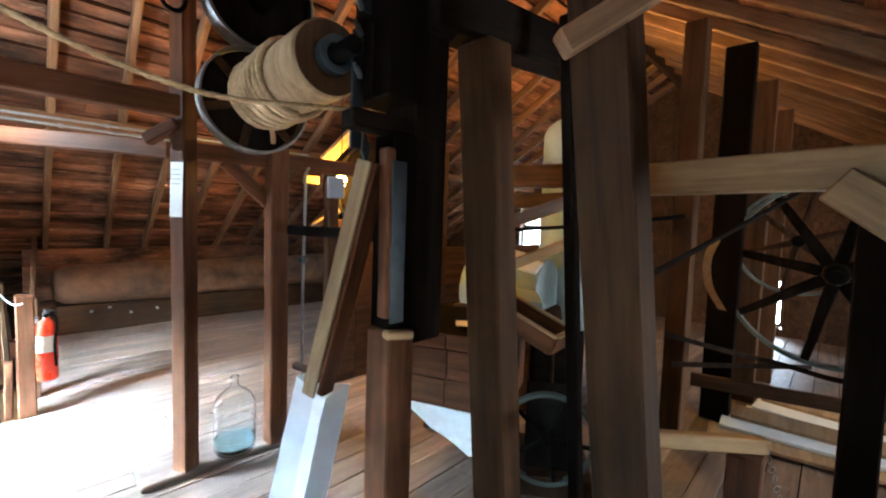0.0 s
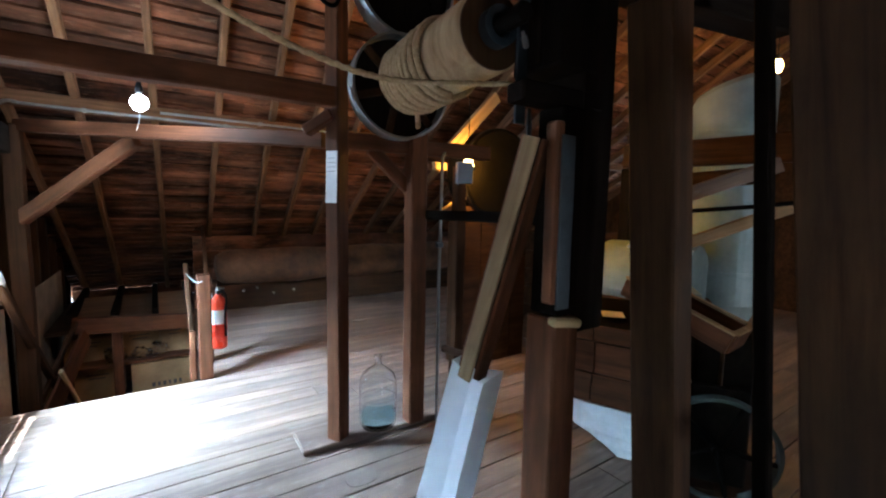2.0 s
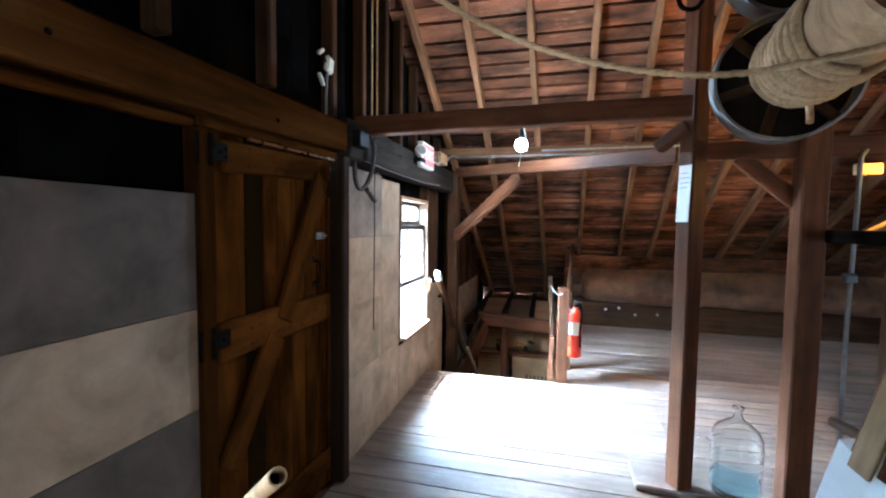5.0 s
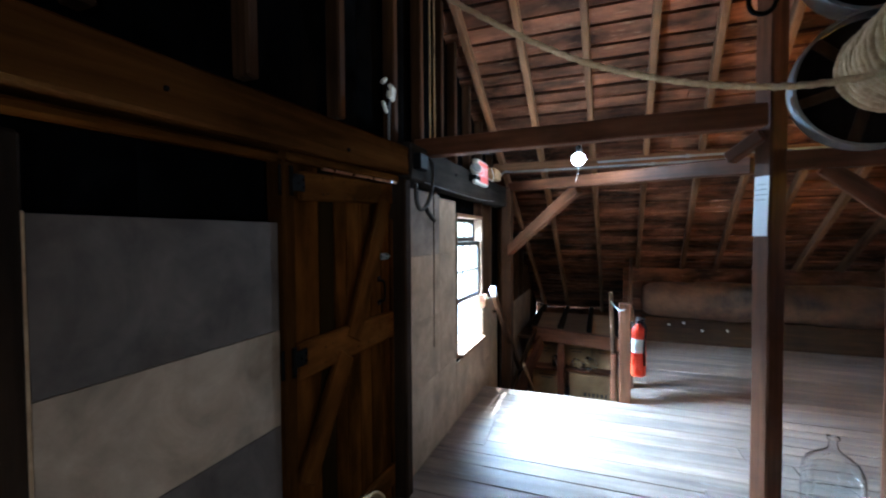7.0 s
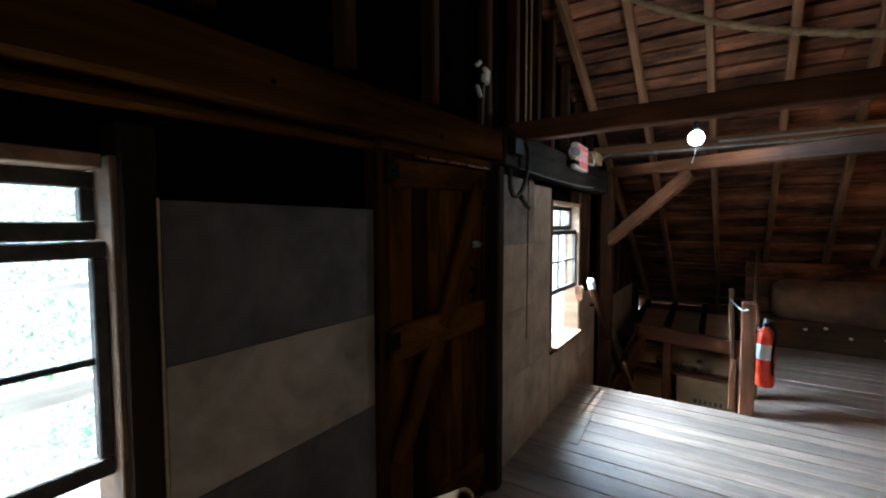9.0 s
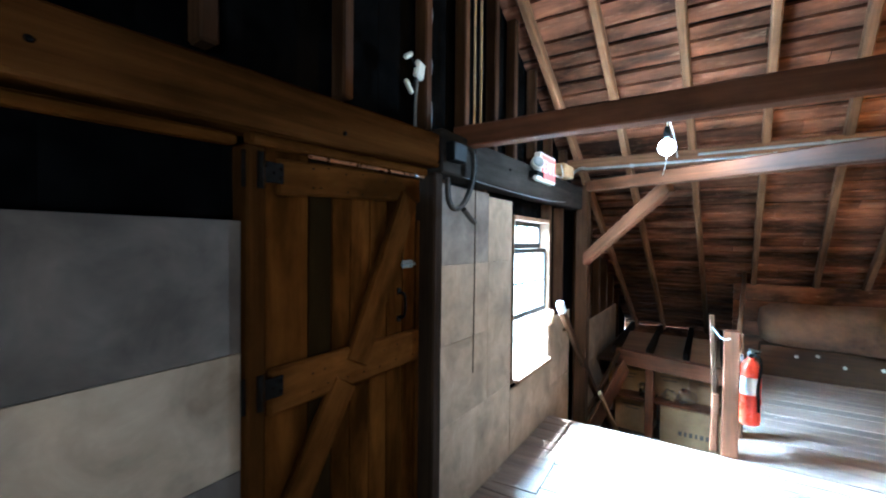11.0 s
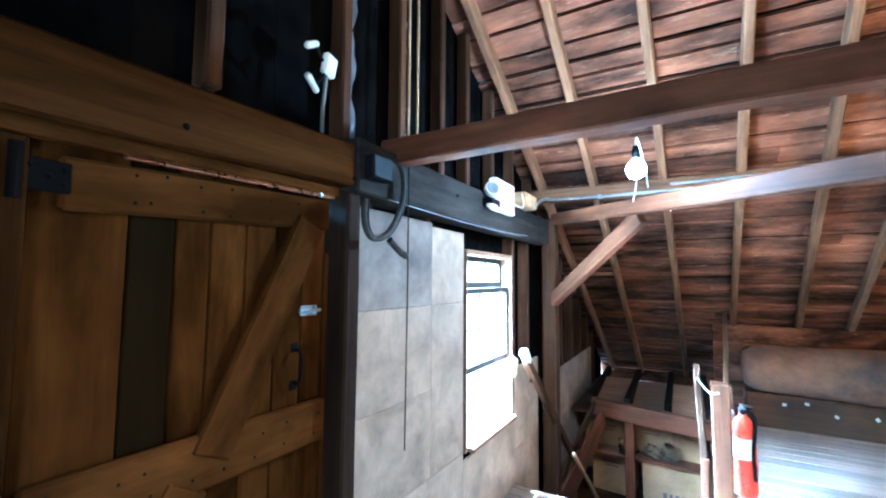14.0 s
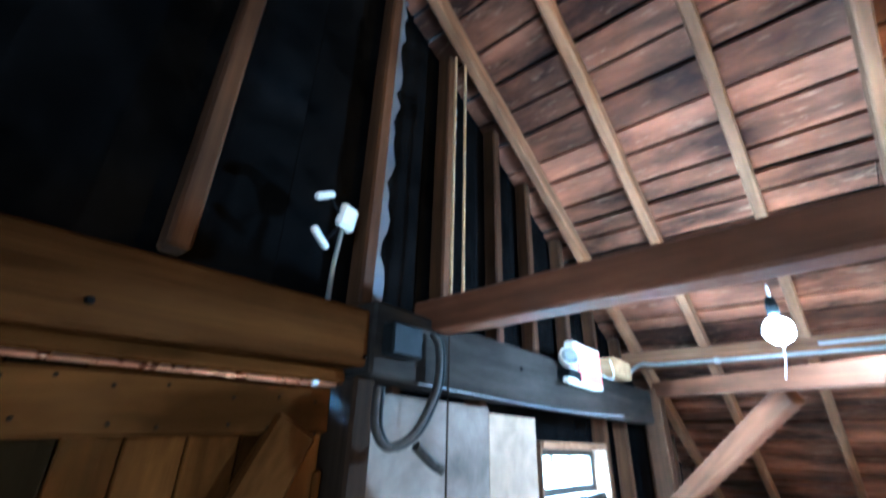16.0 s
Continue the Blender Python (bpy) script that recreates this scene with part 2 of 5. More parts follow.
_lt.links.new(_thru.outputs[0], _both.inputs[2])
_lt.links.new(_both.outputs[0], _lt.nodes["Material Output"].inputs[0])
M_BARK = surface("bark", (0.16, 0.13, 0.10), (0.30, 0.25, 0.20), 0.9, 0.0, 14, 0.6)
M_GRASS = surface("pale_gravel_ground", (0.38, 0.36, 0.31), (0.55, 0.53, 0.48), 0.9, 0.0, 2, 0.4)
M_DECK = wood("deck_wood", (0.30, 0.24, 0.19), (0.48, 0.41, 0.34), 0.7, (1.0, 16, 16), 0.3, spread=0.15)


# ---------------------------------------------------------------- mesh helpers
def mesh_of(name, bm, material):
    me = bpy.data.meshes.new(name)
    bmesh.ops.recalc_face_normals(bm, faces=bm.faces)
    bm.to_mesh(me)
    bm.free()
    me.materials.append(material)
    return me


def part(name, bm, material, parent=None, label="", smooth=False, m=None):
    ob = new(name, mesh_of(name, bm, material))
    if smooth:
        for p in ob.data.polygons:
            p.use_smooth = True
    if m is not None:
        ob.matrix_world = m
    if parent is not None:
        ob.parent = parent
    if label:
        ob["label"] = label
    return ob


def thing(name, label, category, group="", at=(0, 0, 0), kind=""):
    ob = new(name)
    ob.empty_display_size = 0.1
    ob.location = at
    return tagged(ob, label, category, group, kind)


def placed(ob):
    """Where an object stands, from its own numbers."""
    own = ob.matrix_basis.copy()
    return own if ob.parent is None else placed(ob.parent) @ ob.matrix_parent_inverse @ own


def under(ob, parent):
    """Parents ob, keeping it where it stands."""
    ob.parent = parent
    ob.matrix_parent_inverse = placed(parent).inverted()
    return ob


def slab(sx, sy, sz, bevel=0.006, rough=0.0, cuts=0, at=(0, 0, 0), bm=None):
    """A block centred on at, with bevelled edges; cuts and rough make its long sides a little uneven."""
    own = bm is None
    one = bmesh.new()
    bmesh.ops.create_cube(one, size=1.0, matrix=Matrix.Translation(at) @ Matrix.Diagonal((sx, sy, sz, 1)))
    if cuts:
        long = [e for e in one.edges if abs(e.verts[0].co.x - e.verts[1].co.x) > sx * 0.9]
        bmesh.ops.subdivide_edges(one, edges=long, cuts=cuts)
        for v in one.verts:
            n = noise.noise_vector(v.co * 2.3 + Vector((sx * 7, sy * 13, sz * 5)))
            v.co.y += n.y * rough
            v.co.z += n.z * rough
    if bevel:
        sharp = [e for e in one.edges if len(e.link_faces) == 2 and e.calc_face_angle(0) > 0.9]
        bmesh.ops.bevel(one, geom=sharp, offset=min(bevel, sx / 3, sy / 3, sz / 3), segments=1, affect="EDGES", clamp_overlap=True)
    if own:
        return one
    me = bpy.data.meshes.new("tmp")
    one.to_mesh(me)
    one.free()
    bm.from_mesh(me)
    bpy.data.meshes.remove(me)
    return bm


def between(p0, p1, up=(0, 0, 1)):
    """The pose whose x axis runs from p0 to p1, z axis nearest to up, at the middle."""
    p0, p1 = Vector(p0), Vector(p1)
    x = (p1 - p0).normalized()
    y = Vector(up).cross(x)
    if y.length < 1e-4:
        y = Vector((0, 1, 0)).cross(x)
    y.normalize()
    z = x.cross(y)
    m = Matrix((x, y, z)).transposed().to_4x4()
    m.translation = (p0 + p1) / 2
    return m


def beam(name, p0, p1, wide, high, material, up=(0, 0, 1), rough=0.004, parent=None, label="", bevel=0.008):
    """A timber from p0 to p1 (ends of its centre line)."""
    length = (Vector(p1) - Vector(p0)).length
    bm = slab(length, wide, high, bevel, rough, max(2, int(length / 0.35)))
    ob = new(name, mesh_of(name, bm, material))
    ob.matrix_world = between(p0, p1, up)
    if parent is not None:
        under(ob, parent)
    if label:
        ob["label"] = label
    return ob


def timber(name, label, category, p0, p1, wide, high, material, group="", up=(0, 0, 1), rough=0.004, kind=""):
    return tagged(beam(name, p0, p1, wide, high, material, up, rough), label, category, group, kind)


def lathe(profile, segs=32, bm=None, m=None):
    """A turned solid or shell about z from (radius, height) pairs."""
    own = bm if bm is not None else bmesh.new()
    rings = []
    for r, z in profile:
        ring = []
        for k in range(segs):
            a = 2 * math.pi * k / segs
            co = Vector((r * math.cos(a), r * math.sin(a), z))
            ring.append(own.verts.new(m @ co if m else co))
        rings.append(ring)
    for a, b in zip(rings, rings[1:]):
        for k in range(segs):
            own.faces.new((a[k], a[(k + 1) % segs], b[(k + 1) % segs], b[k]))
    return own


def solid(profile, segs=32, bm=None, m=None):
    """A turned solid about z with closed ends."""
    return lathe([(0.0005, profile[0][1]), *profile, (0.0005, profile[-1][1])], segs, bm, m)


def tube(points, radius, segs=8, bm=None, wave=None):
    """A round bar along points."""
    own = bm if bm is not None else bmesh.new()
    pts = [Vector(p) for p in points]
    rings, side = [], None
    for i, p in enumerate(pts):
        d = (pts[min(i + 1, len(pts) - 1)] - pts[max(i - 1, 0)]).normalized()
        if side is None:
            side = d.orthogonal().normalized()
        side = (side - d * side.dot(d)).normalized()
        other = d.cross(side)
        r = radius if not callable(radius) else radius(i / (len(pts) - 1))
        rings.append([own.verts.new(p + (side * math.cos(a) + other * math.sin(a)) * (r * (1 + (wave(i, a) if wave else 0)))) for a in (2 * math.pi * k / segs for k in range(segs))])
    for a, b in zip(rings, rings[1:]):
        for k in range(segs):
            own.faces.new((a[k], a[(k + 1) % segs], b[(k + 1) % segs], b[k]))
    for ring in (rings[0], rings[-1]):
        own.faces.new(ring)
    return own


def curve_points(points, n):
    """A smooth line through points (Catmull-Rom)."""
    p = [Vector(q) for q in points]
    p = [2 * p[0] - p[1], *p, 2 * p[-1] - p[-2]]
    out = []
    for i in range(1, len(p) - 2):
        for k in range(n):
            t = k / n
            a, b, c, d = p[i - 1 : i + 3]
            out.append(0.5 * ((2 * b) + (c - a) * t + (2 * a - 5 * b + 4 * c - d) * t * t + (3 * b - a - 3 * c + d) * t**3))
    return [*out, p[-2]]


def ring_band(radius, thick, wide, segs=48, bm=None):
    """A flat hoop about z."""
    h = wide / 2
    return lathe([(radius, -h), (radius, h), (radius - thick, h), (radius - thick, -h), (radius, -h)], segs, bm)


def letters(name, text, size, m, material, parent, label=""):
    cu = bpy.data.curves.new(name, "FONT")
    cu.body, cu.size, cu.extrude, cu.align_x, cu.align_y = text, size, 0.0008, "CENTER", "CENTER"
    tmp = bpy.data.objects.new(name, cu)
    scene.collection.objects.link(tmp)
    bpy.context.view_layer.update()
    me = bpy.data.meshes.new_from_object(tmp.evaluated_get(bpy.context.evaluated_depsgraph_get()))
    bpy.data.objects.remove(tmp)
    bpy.data.curves.remove(cu)
    ob = new(name, me)
    me.materials.clear()
    me.materials.append(material)
    ob.matrix_world = m
    under(ob, parent)
    if label:
        ob["label"] = label
    return ob

# ---------------------------------------------------------------- the building's measures
WALL, FARWALL = -1.37, 7.6
RIDGE_Y, RIDGE_Z, PITCH = 1.98, 3.93, 0.56
KNEE_N, KNEE_S = 7.05, -3.09
STAIR_Y, STAIR_X = 4.22, -0.06


def roof_z(y, below=0.0):
    return RIDGE_Z - PITCH * abs(y - RIDGE_Y) - below


# ---------------------------------------------------------------- floor
floor = tagged(part("floor", slab(FARWALL - STAIR_X, KNEE_N - KNEE_S, 0.12, 0, at=((FARWALL + STAIR_X) / 2, (KNEE_N + KNEE_S) / 2, -0.096)), M_BLACK), "dark subfloor under worn grey attic planks", "floor", kind="structure")
part("subfloor", slab(STAIR_X - WALL, STAIR_Y - KNEE_S, 0.12, 0, at=((STAIR_X + WALL) / 2, (STAIR_Y + KNEE_S) / 2, -0.096)), M_BLACK, floor)


# ---------------------------------------------------------------- roof: boards on rafters
def roof_side(name, sign, label):
    bm = bmesh.new()
    rng = random.Random(5 + sign)
    s = 0.0
    slope = math.sqrt(1 + PITCH * PITCH)
    tilt = math.atan(PITCH)
    while s < 8.1:
        wide = rng.uniform(0.12, 0.19)
        x = WALL - 0.25
        while x < FARWALL + 0.25:
            long = rng.uniform(1.6, 3.4)
            x1 = min(x + long, FARWALL + 0.3)
            mid = s + wide / 2
            y = RIDGE_Y + sign * mid / slope
            z = RIDGE_Z - PITCH * mid / slope + rng.uniform(0, 0.008)
            one = slab(x1 - x - 0.004, wide - rng.uniform(0.008, 0.024), 0.024, 0.0, 0.003, 5)
            one.transform(Matrix.Translation(((x + x1) / 2, y, z + 0.012)) @ Matrix.Rotation(-sign * (tilt - 0.10), 4, "X"))
            me = bpy.data.meshes.new("tmp")
            one.to_mesh(me)
            one.free()
            bm.from_mesh(me)
            bpy.data.meshes.remove(me)
            x = x1
        s += wide
    tagged(part(name, bm, M_ROOF), label, "ceiling", kind="structure")
    # Black slab added above the boards: stops light leaks and darkens the gaps.
    top = slab(FARWALL - WALL + 0.6, 8.05, 0.05, 0)
    m = pose((FARWALL + WALL) / 2, RIDGE_Y + sign * 4.025 / slope, RIDGE_Z - PITCH * 4.025 / slope + 0.075) @ Matrix.Rotation(-sign * tilt, 4, "X")
    tagged(part(name.replace("ceiling", "roof"), top, M_BLACK, m=m), "unseen dark slab added over the roof boards against light leaks", "roof", kind="structure")


roof_side("ceiling_north", 1, "reddish brown overlapping roof boards, pale scuffs between rafters")
roof_side("ceiling_south", -1, "reddish brown overlapping roof boards above the machinery")

RAFTERS = [(-1.29, 0.0), (-0.86, 0.0), (-0.42, 0.027), (0.03, 0.042), (0.37, 0.09)]
RAFTERS += [(0.79 + 0.46 * k, 0.09) for k in range(15)]
for x, lean in RAFTERS:
    for end in (8.75, -4.75):
        run = abs(end - RIDGE_Y)
        timber("rafter", "rough sawn brown roof rafter", "rafter", (x, RIDGE_Y, roof_z(RIDGE_Y, 0.055)), (x + lean * run, end, roof_z(end, 0.055)), 0.055, 0.10, M_RAFTER, "roof rafters", rough=0.006)
timber("ridge_beam", "dark ridge beam under the roof peak", "beam", (WALL, RIDGE_Y, RIDGE_Z - 0.14), (FARWALL, RIDGE_Y, RIDGE_Z - 0.14), 0.05, 0.16, M_TIMBER)


# ---------------------------------------------------------------- gable walls: sheathing boards with openings cut through
def gable(name, x, holes, label, material, out):
    """Vertical boards from below the floor to the roof; holes are (y0, y1, z0, z1)."""
    wall = None
    rng = random.Random(int(abs(x) * 10))
    y = -4.7
    while y < 8.65:
        wide = rng.uniform(0.17, 0.24)
        y1 = y + wide
        spans = [(-2.6, roof_z((y + y1) / 2) + 0.03)]
        for a, b, c, d in holes:
            if y1 > a + 0.005 and y < b - 0.005:
                if y < a - 1e-6:
                    y1 = a
                    continue
                y1 = min(y1, b)
                spans = [s for lo, hi in spans for s in ((lo, min(hi, c)), (max(lo, d), hi)) if s[1] - s[0] > 0.02]
        for lo, hi in spans:
            if hi - lo < 0.02:
                continue
            bm = slab(0.028, y1 - y + 0.004, hi - lo, 0.0)
            if hi > 1.9 or hi < 0 or y < -2 or y > 6:
                for v in bm.verts:
                    if v.co.z > 0:
                        v.co.z = min(roof_z((y + y1) / 2 + v.co.y) + 0.03, 9.0) - (lo + hi) / 2
            ob = part(name if wall is None else "board", bm, material, m=pose(x + out * 0.014 + rng.uniform(-0.002, 0.002), (y + y1) / 2, (lo + hi) / 2))
            if wall is None:
                wall = tagged(ob, label, "wall", kind="structure")
            else:
                under(ob, wall)
        y = y1
    return wall


W1, W2 = (3.40, 4.18, 0.50, 1.69), (-0.23, 0.585, 0.44, 1.645)
DOOR = (1.45, 2.28, 0.0, 1.80)
FW1, FW2 = (4.25, 5.05, 0.85, 1.85), (0.52, 0.74, 0.1, 0.85)
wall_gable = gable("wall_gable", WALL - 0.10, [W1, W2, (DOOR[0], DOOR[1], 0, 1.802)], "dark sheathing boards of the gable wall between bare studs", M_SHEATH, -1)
wall_far = gable("wall_far", FARWALL, [FW1, FW2], "dark brown sheathing boards of the far gable wall", M_TIMBER, 1)

# Studs of the gable wall, from the floor to the girt and from the girt to the roof.
for y in (-3.9, -3.3, -2.6, -1.9, -1.2, -0.62, 2.53, 3.01, 4.27, 4.62, 5.3, 5.75, 6.2, 6.65, 7.1, 7.55):
    top = min(1.83, roof_z(y) - 0.03)
    timber("stud", "rough brown wall stud", "stud", (WALL - 0.052, y, -0.03 if y < 4.3 else -1.8), (WALL - 0.052, y, top), 0.05, 0.09, M_TIMBER, "gable wall studs", up=(1, 0, 0))
for y in (-1.7, -1.2, -0.7, -0.2, 0.3, 0.8, 1.3, 1.833, 2.375, 2.76, 3.15, 3.47, 3.86, 4.26, 4.7):
    timber("stud", "rough brown stud above the girt, edged with torn grey paper", "stud", (WALL - 0.045, y, 2.05), (WALL - 0.045, y, roof_z(y) - 0.02), 0.055, 0.075, M_TIMBER, "gable wall studs", up=(1, 0, 0))
    if 2.3 < y < 4.5:
        bm = bmesh.new()
        rng = random.Random(int(y * 100))
        z, rows = 2.07, []
        while z < roof_z(y) - 0.05:
            w = 0.05 + rng.uniform(0, 0.035)
            rows.append((bm.verts.new((WALL - 0.068, y + 0.03, z)), bm.verts.new((WALL - 0.064, y + 0.03 + w, z))))
            z += 0.05
        for (a, b), (c, d) in zip(rows, rows[1:]):
            bm.faces.new((a, b, d, c))
        bmesh.ops.solidify(bm, geom=bm.faces[:], thickness=0.002)
        tagged(part("paper_strip", bm, M_GREY), "torn strip of grey building paper beside a stud", "paper strip", "torn paper strips")

# The girt: a heavy timber across the whole gable, brown then dark grey.
timber("girt", "heavy brown girt timber across the gable wall", "beam", (WALL + 0.03, -3.0, 1.75), (WALL + 0.03, 2.31, 1.924), 0.15, 0.155, M_GIRT, rough=0.008)
timber("girt", "greyed dark girt timber carrying cables", "beam", (WALL + 0.03, 2.315, 1.93), (WALL + 0.03, 4.95, 1.93), 0.16, 0.21, M_GREYGIRT, rough=0.008)
timber("door_head", "pale brown board over the door with a sunlit slit", "trim", (WALL + 0.03, 1.385, 1.80), (WALL + 0.03, 2.285, 1.822), 0.05, 0.04, M_BRACE, kind="structure")
timber("shelf_batten", "thin pale batten under the girt", "trim", (WALL + 0.035, -1.6, 1.69), (WALL + 0.035, 1.34, 1.782), 0.05, 0.03, M_DOOR, kind="structure")


def panel(name, y0, y1, z0, z1, material, label, proud=0.0):
    return tagged(part(name, slab(0.012, y1 - y0 - 0.002, z1 - z0 - 0.002, 0.001), material, m=pose(WALL + 0.006 + proud, (y0 + y1) / 2, (z0 + z1) / 2)), label, "wall panel", "wall panels", "structure")


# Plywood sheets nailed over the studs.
panel("wall_panel", 0.66, 1.378, 1.165, 1.557, M_PLYDARK, "dark grey plywood sheet beside the window")
panel("wall_panel", 0.66, 1.378, 0.815, 1.165, M_PLY, "light grey-brown plywood sheet beside the door")
panel("wall_panel", 0.66, 1.378, 0.0, 0.815, M_PLYDARK, "dark grey plywood sheet near the floor")
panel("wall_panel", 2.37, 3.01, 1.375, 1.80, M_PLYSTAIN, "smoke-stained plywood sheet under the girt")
panel("wall_panel", 3.01, 3.37, 1.375, 1.78, M_PLY, "grey-brown plywood sheet under the girt")
panel("wall_panel", 2.37, 3.01, 0.95, 1.375, M_PLY, "grey-brown plywood sheet beside the door post")
panel("wall_panel", 3.01, 3.37, 0.52, 1.375, M_PLY, "grey-brown plywood sheet beside the window")
panel("wall_panel", 2.37, 3.01, 0.52, 0.95, M_PLY, "grey-brown plywood sheet")
panel("wall_panel", 2.37, 3.37, 0.0, 0.52, M_PLY, "scuffed plywood sheet at the floor")
panel("wall_panel", 3.375, 4.22, 0.0, 0.47, M_PLY, "plywood sheet under the window")
panel("wall_panel", 4.22, 4.80, 0.25, 0.85, M_PLY, "plywood sheet beside the window over the stairs")
panel("wall_panel", 4.22, 4.80, -0.6, 0.25, M_PLY, "plywood sheet beside the stairs")
panel("wall_panel", 4.97, 5.9, 0.12, 0.62, M_PLY, "pale plywood sheet above the stairs")
panel("wall_panel", 4.97, 5.9, -0.5, 0.12, M_PLY, "pale plywood sheet beside the stairs")
panel("wall_panel", 4.97, 5.9, -1.4, -0.5, M_PLY, "pale plywood sheet beside the stairs")
panel("wall_panel", 5.9, 7.2, -1.4, 0.62, M_PLY, "pale plywood sheet beside the lower stairs")
panel("wall_panel", 4.19, 4.21, -0.6, 0.0, M_PLY, "edge strip of the floor opening")

# Posts at the wall.
timber("door_post", "dark brown upright post beside the door", "post", (WALL + 0.02, 2.33, 0), (WALL + 0.02, 2.33, 1.825), 0.075, 0.13, M_DOORPOST, up=(1, 0, 0))
timber("door_post", "brown post at the hinge side of the door", "post", (WALL - 0.005, 1.414, 0), (WALL - 0.005, 1.414, 1.785), 0.065, 0.08, M_GIRT, up=(1, 0, 0))
timber("window_post", "dark upright post between window and plywood", "post", (WALL - 0.02, 0.615, 0), (WALL - 0.02, 0.615, 1.72), 0.075, 0.09, M_DOORPOST, up=(1, 0, 0))
timber("corner_post", "brown post at the head of the stairs", "post", (-1.26, 4.88, -0.8), (-1.26, 4.88, 2.05), 0.12, 0.12, M_TIMBER, up=(1, 0, 0))


# ---------------------------------------------------------------- windows
def window(name, hole, x, rows, label, out=-1, columns=3, bars=(0.5,), stile=0.04, lift=0.0):
    y0, y1, z0, z1 = hole
    cy, cz = (y0 + y1) / 2, (z0 + z1) / 2
    win = thing(name, label, "window", at=(x, cy, z0), kind="structure")
    d = 0.14
    for a, b in (((y0 + 0.009, cz), (0.018, z1 - z0)), ((y1 - 0.009, cz), (0.018, z1 - z0))):
        under(part("jamb", slab(d, b[0], b[1], 0.003), M_FRAME, m=pose(x + out * 0.055, a[0], a[1])), win)
    under(part("head", slab(d, y1 - y0 - 0.06, 0.03, 0.003), M_FRAME, m=pose(x + out * 0.055, cy, z1 - 0.015)), win)
    under(part("window_sill", slab(d + 0.05, y1 - y0 - 0.06, 0.03, 0.004), M_FRAME, m=pose(x + out * 0.04, cy, z0 + 0.015)), win)
    lo, hi = z0 + 0.03, z1 - 0.03
    span = hi - lo
    split = lo + span * rows
    for k, (a, b) in enumerate(((lo + lift, split), (split, hi))):
        sx = x + out * (0.03 + 0.055 * k)
        under(part("sash_rail", slab(0.03, y1 - y0 - 0.038, 0.042, 0.003), M_SASH, m=pose(sx, cy, a + 0.021)), win)
        under(part("sash_rail", slab(0.03, y1 - y0 - 0.038, 0.036, 0.003), M_SASH, m=pose(sx, cy, b - 0.018)), win)
        for yy in (y0 + 0.019 + stile / 2, y1 - 0.019 - stile / 2):
            under(part("sash_stile", slab(0.03, stile, b - a - 0.08, 0.003), M_SASH, m=pose(sx, yy, (a + b) / 2 + 0.003)), win)
        for j in range(1, columns):
            under(part("muntin", slab(0.018, 0.016, b - a - 0.08, 0.002), M_SASH, m=pose(sx, y0 + 0.07 + (y1 - y0 - 0.14) * j / columns, (a + b) / 2 + 0.003)), win)
        if k == 0:
            for f in bars:
                under(part("muntin", slab(0.016, y1 - y0 - 0.038 - 2 * stile, 0.016, 0.002), M_SASH, m=pose(sx, cy, a + (b - a) * f)), win)
        pane = under(part("pane", slab(0.003, y1 - y0 - 0.038 - 2 * stile, b - a - 0.08, 0), M_GLASS, m=pose(sx, cy, (a + b) / 2 + 0.003)), win)
        pane.visible_shadow = False
    return win


window("window_1", W1, WALL, 0.815, "wooden sash window with small panes, lower sash raised", stile=0.03, lift=0.40)
window("window_2", W2, WALL, 0.868, "weathered wooden sash window, lower sash raised", columns=1, stile=0.026, lift=0.48)
window("window_3", FW1, FARWALL + 0.05, 0.6, "wooden sash window in the far gable", 1)
window("window_4", FW2, FARWALL + 0.05, 0.6, "narrow wooden slit window in the far gable", 1, columns=1, stile=0.025)

# ---------------------------------------------------------------- knee walls and outer closing walls
def board_wall(name, x0, x1, y, z0, z1, label, material, face):
    wall, rng, z = None, random.Random(9), z0
    while z < z1 - 0.01:
        h = min(rng.uniform(0.17, 0.26), z1 - z)
        ob = part(name if wall is None else "plank", slab(x1 - x0, 0.03, h - 0.006, 0.004, 0.006, 14), material, m=pose((x0 + x1) / 2, y + face * rng.uniform(0.015, 0.03), z + h / 2))
        if wall is None:
            wall = tagged(ob, label, "wall", kind="structure")
        else:
            under(ob, wall)
        z += h
    return wall


board_wall("wall_knee_north", STAIR_X + 0.1, FARWALL, KNEE_N, 0.0, 1.02, "dark brown rough planks of the low wall under the eaves", M_ROOF, -1.2)
board_wall("wall_knee_south", WALL, 3.2, KNEE_S, 0.0, 1.05, "dark brown rough planks of the low wall under the eaves", M_ROOF, 1.2)
board_wall("wall_knee_southeast", 4.7, FARWALL, KNEE_S, 0.0, 1.05, "dark brown rough planks of the low wall under the eaves", M_ROOF, 1.2)
# The gap above this strip is an added opening for the low lamp.
board_wall("wall_knee_window", 3.2, 4.7, KNEE_S, 0.0, 0.2, "dark brown planks under the unseen added opening", M_ROOF, 1.2)
board_wall("wall_eave_north", WALL - 0.1, FARWALL, 8.72, -2.6, 0.142, "dark planks behind the stairs below the eaves", M_ROOF, 1)
board_wall("wall_eave_south", WALL - 0.1, FARWALL, -4.68, -2.6, 0.2, "dark planks below the eaves", M_ROOF, -1)
tagged(part("wall_stair_east", slab(0.04, 4.6, 2.56, 0), M_TIMBER, m=pose(STAIR_X + 0.03, 6.5, -1.33)), "brown boarding beside the stairwell", "wall", kind="structure")
tagged(part("wall_stair_head", slab(1.3, 0.04, 2.3, 0), M_TIMBER, m=pose(-0.72, STAIR_Y - 0.08, -1.33)), "brown boarding under the floor edge", "wall", kind="structure")
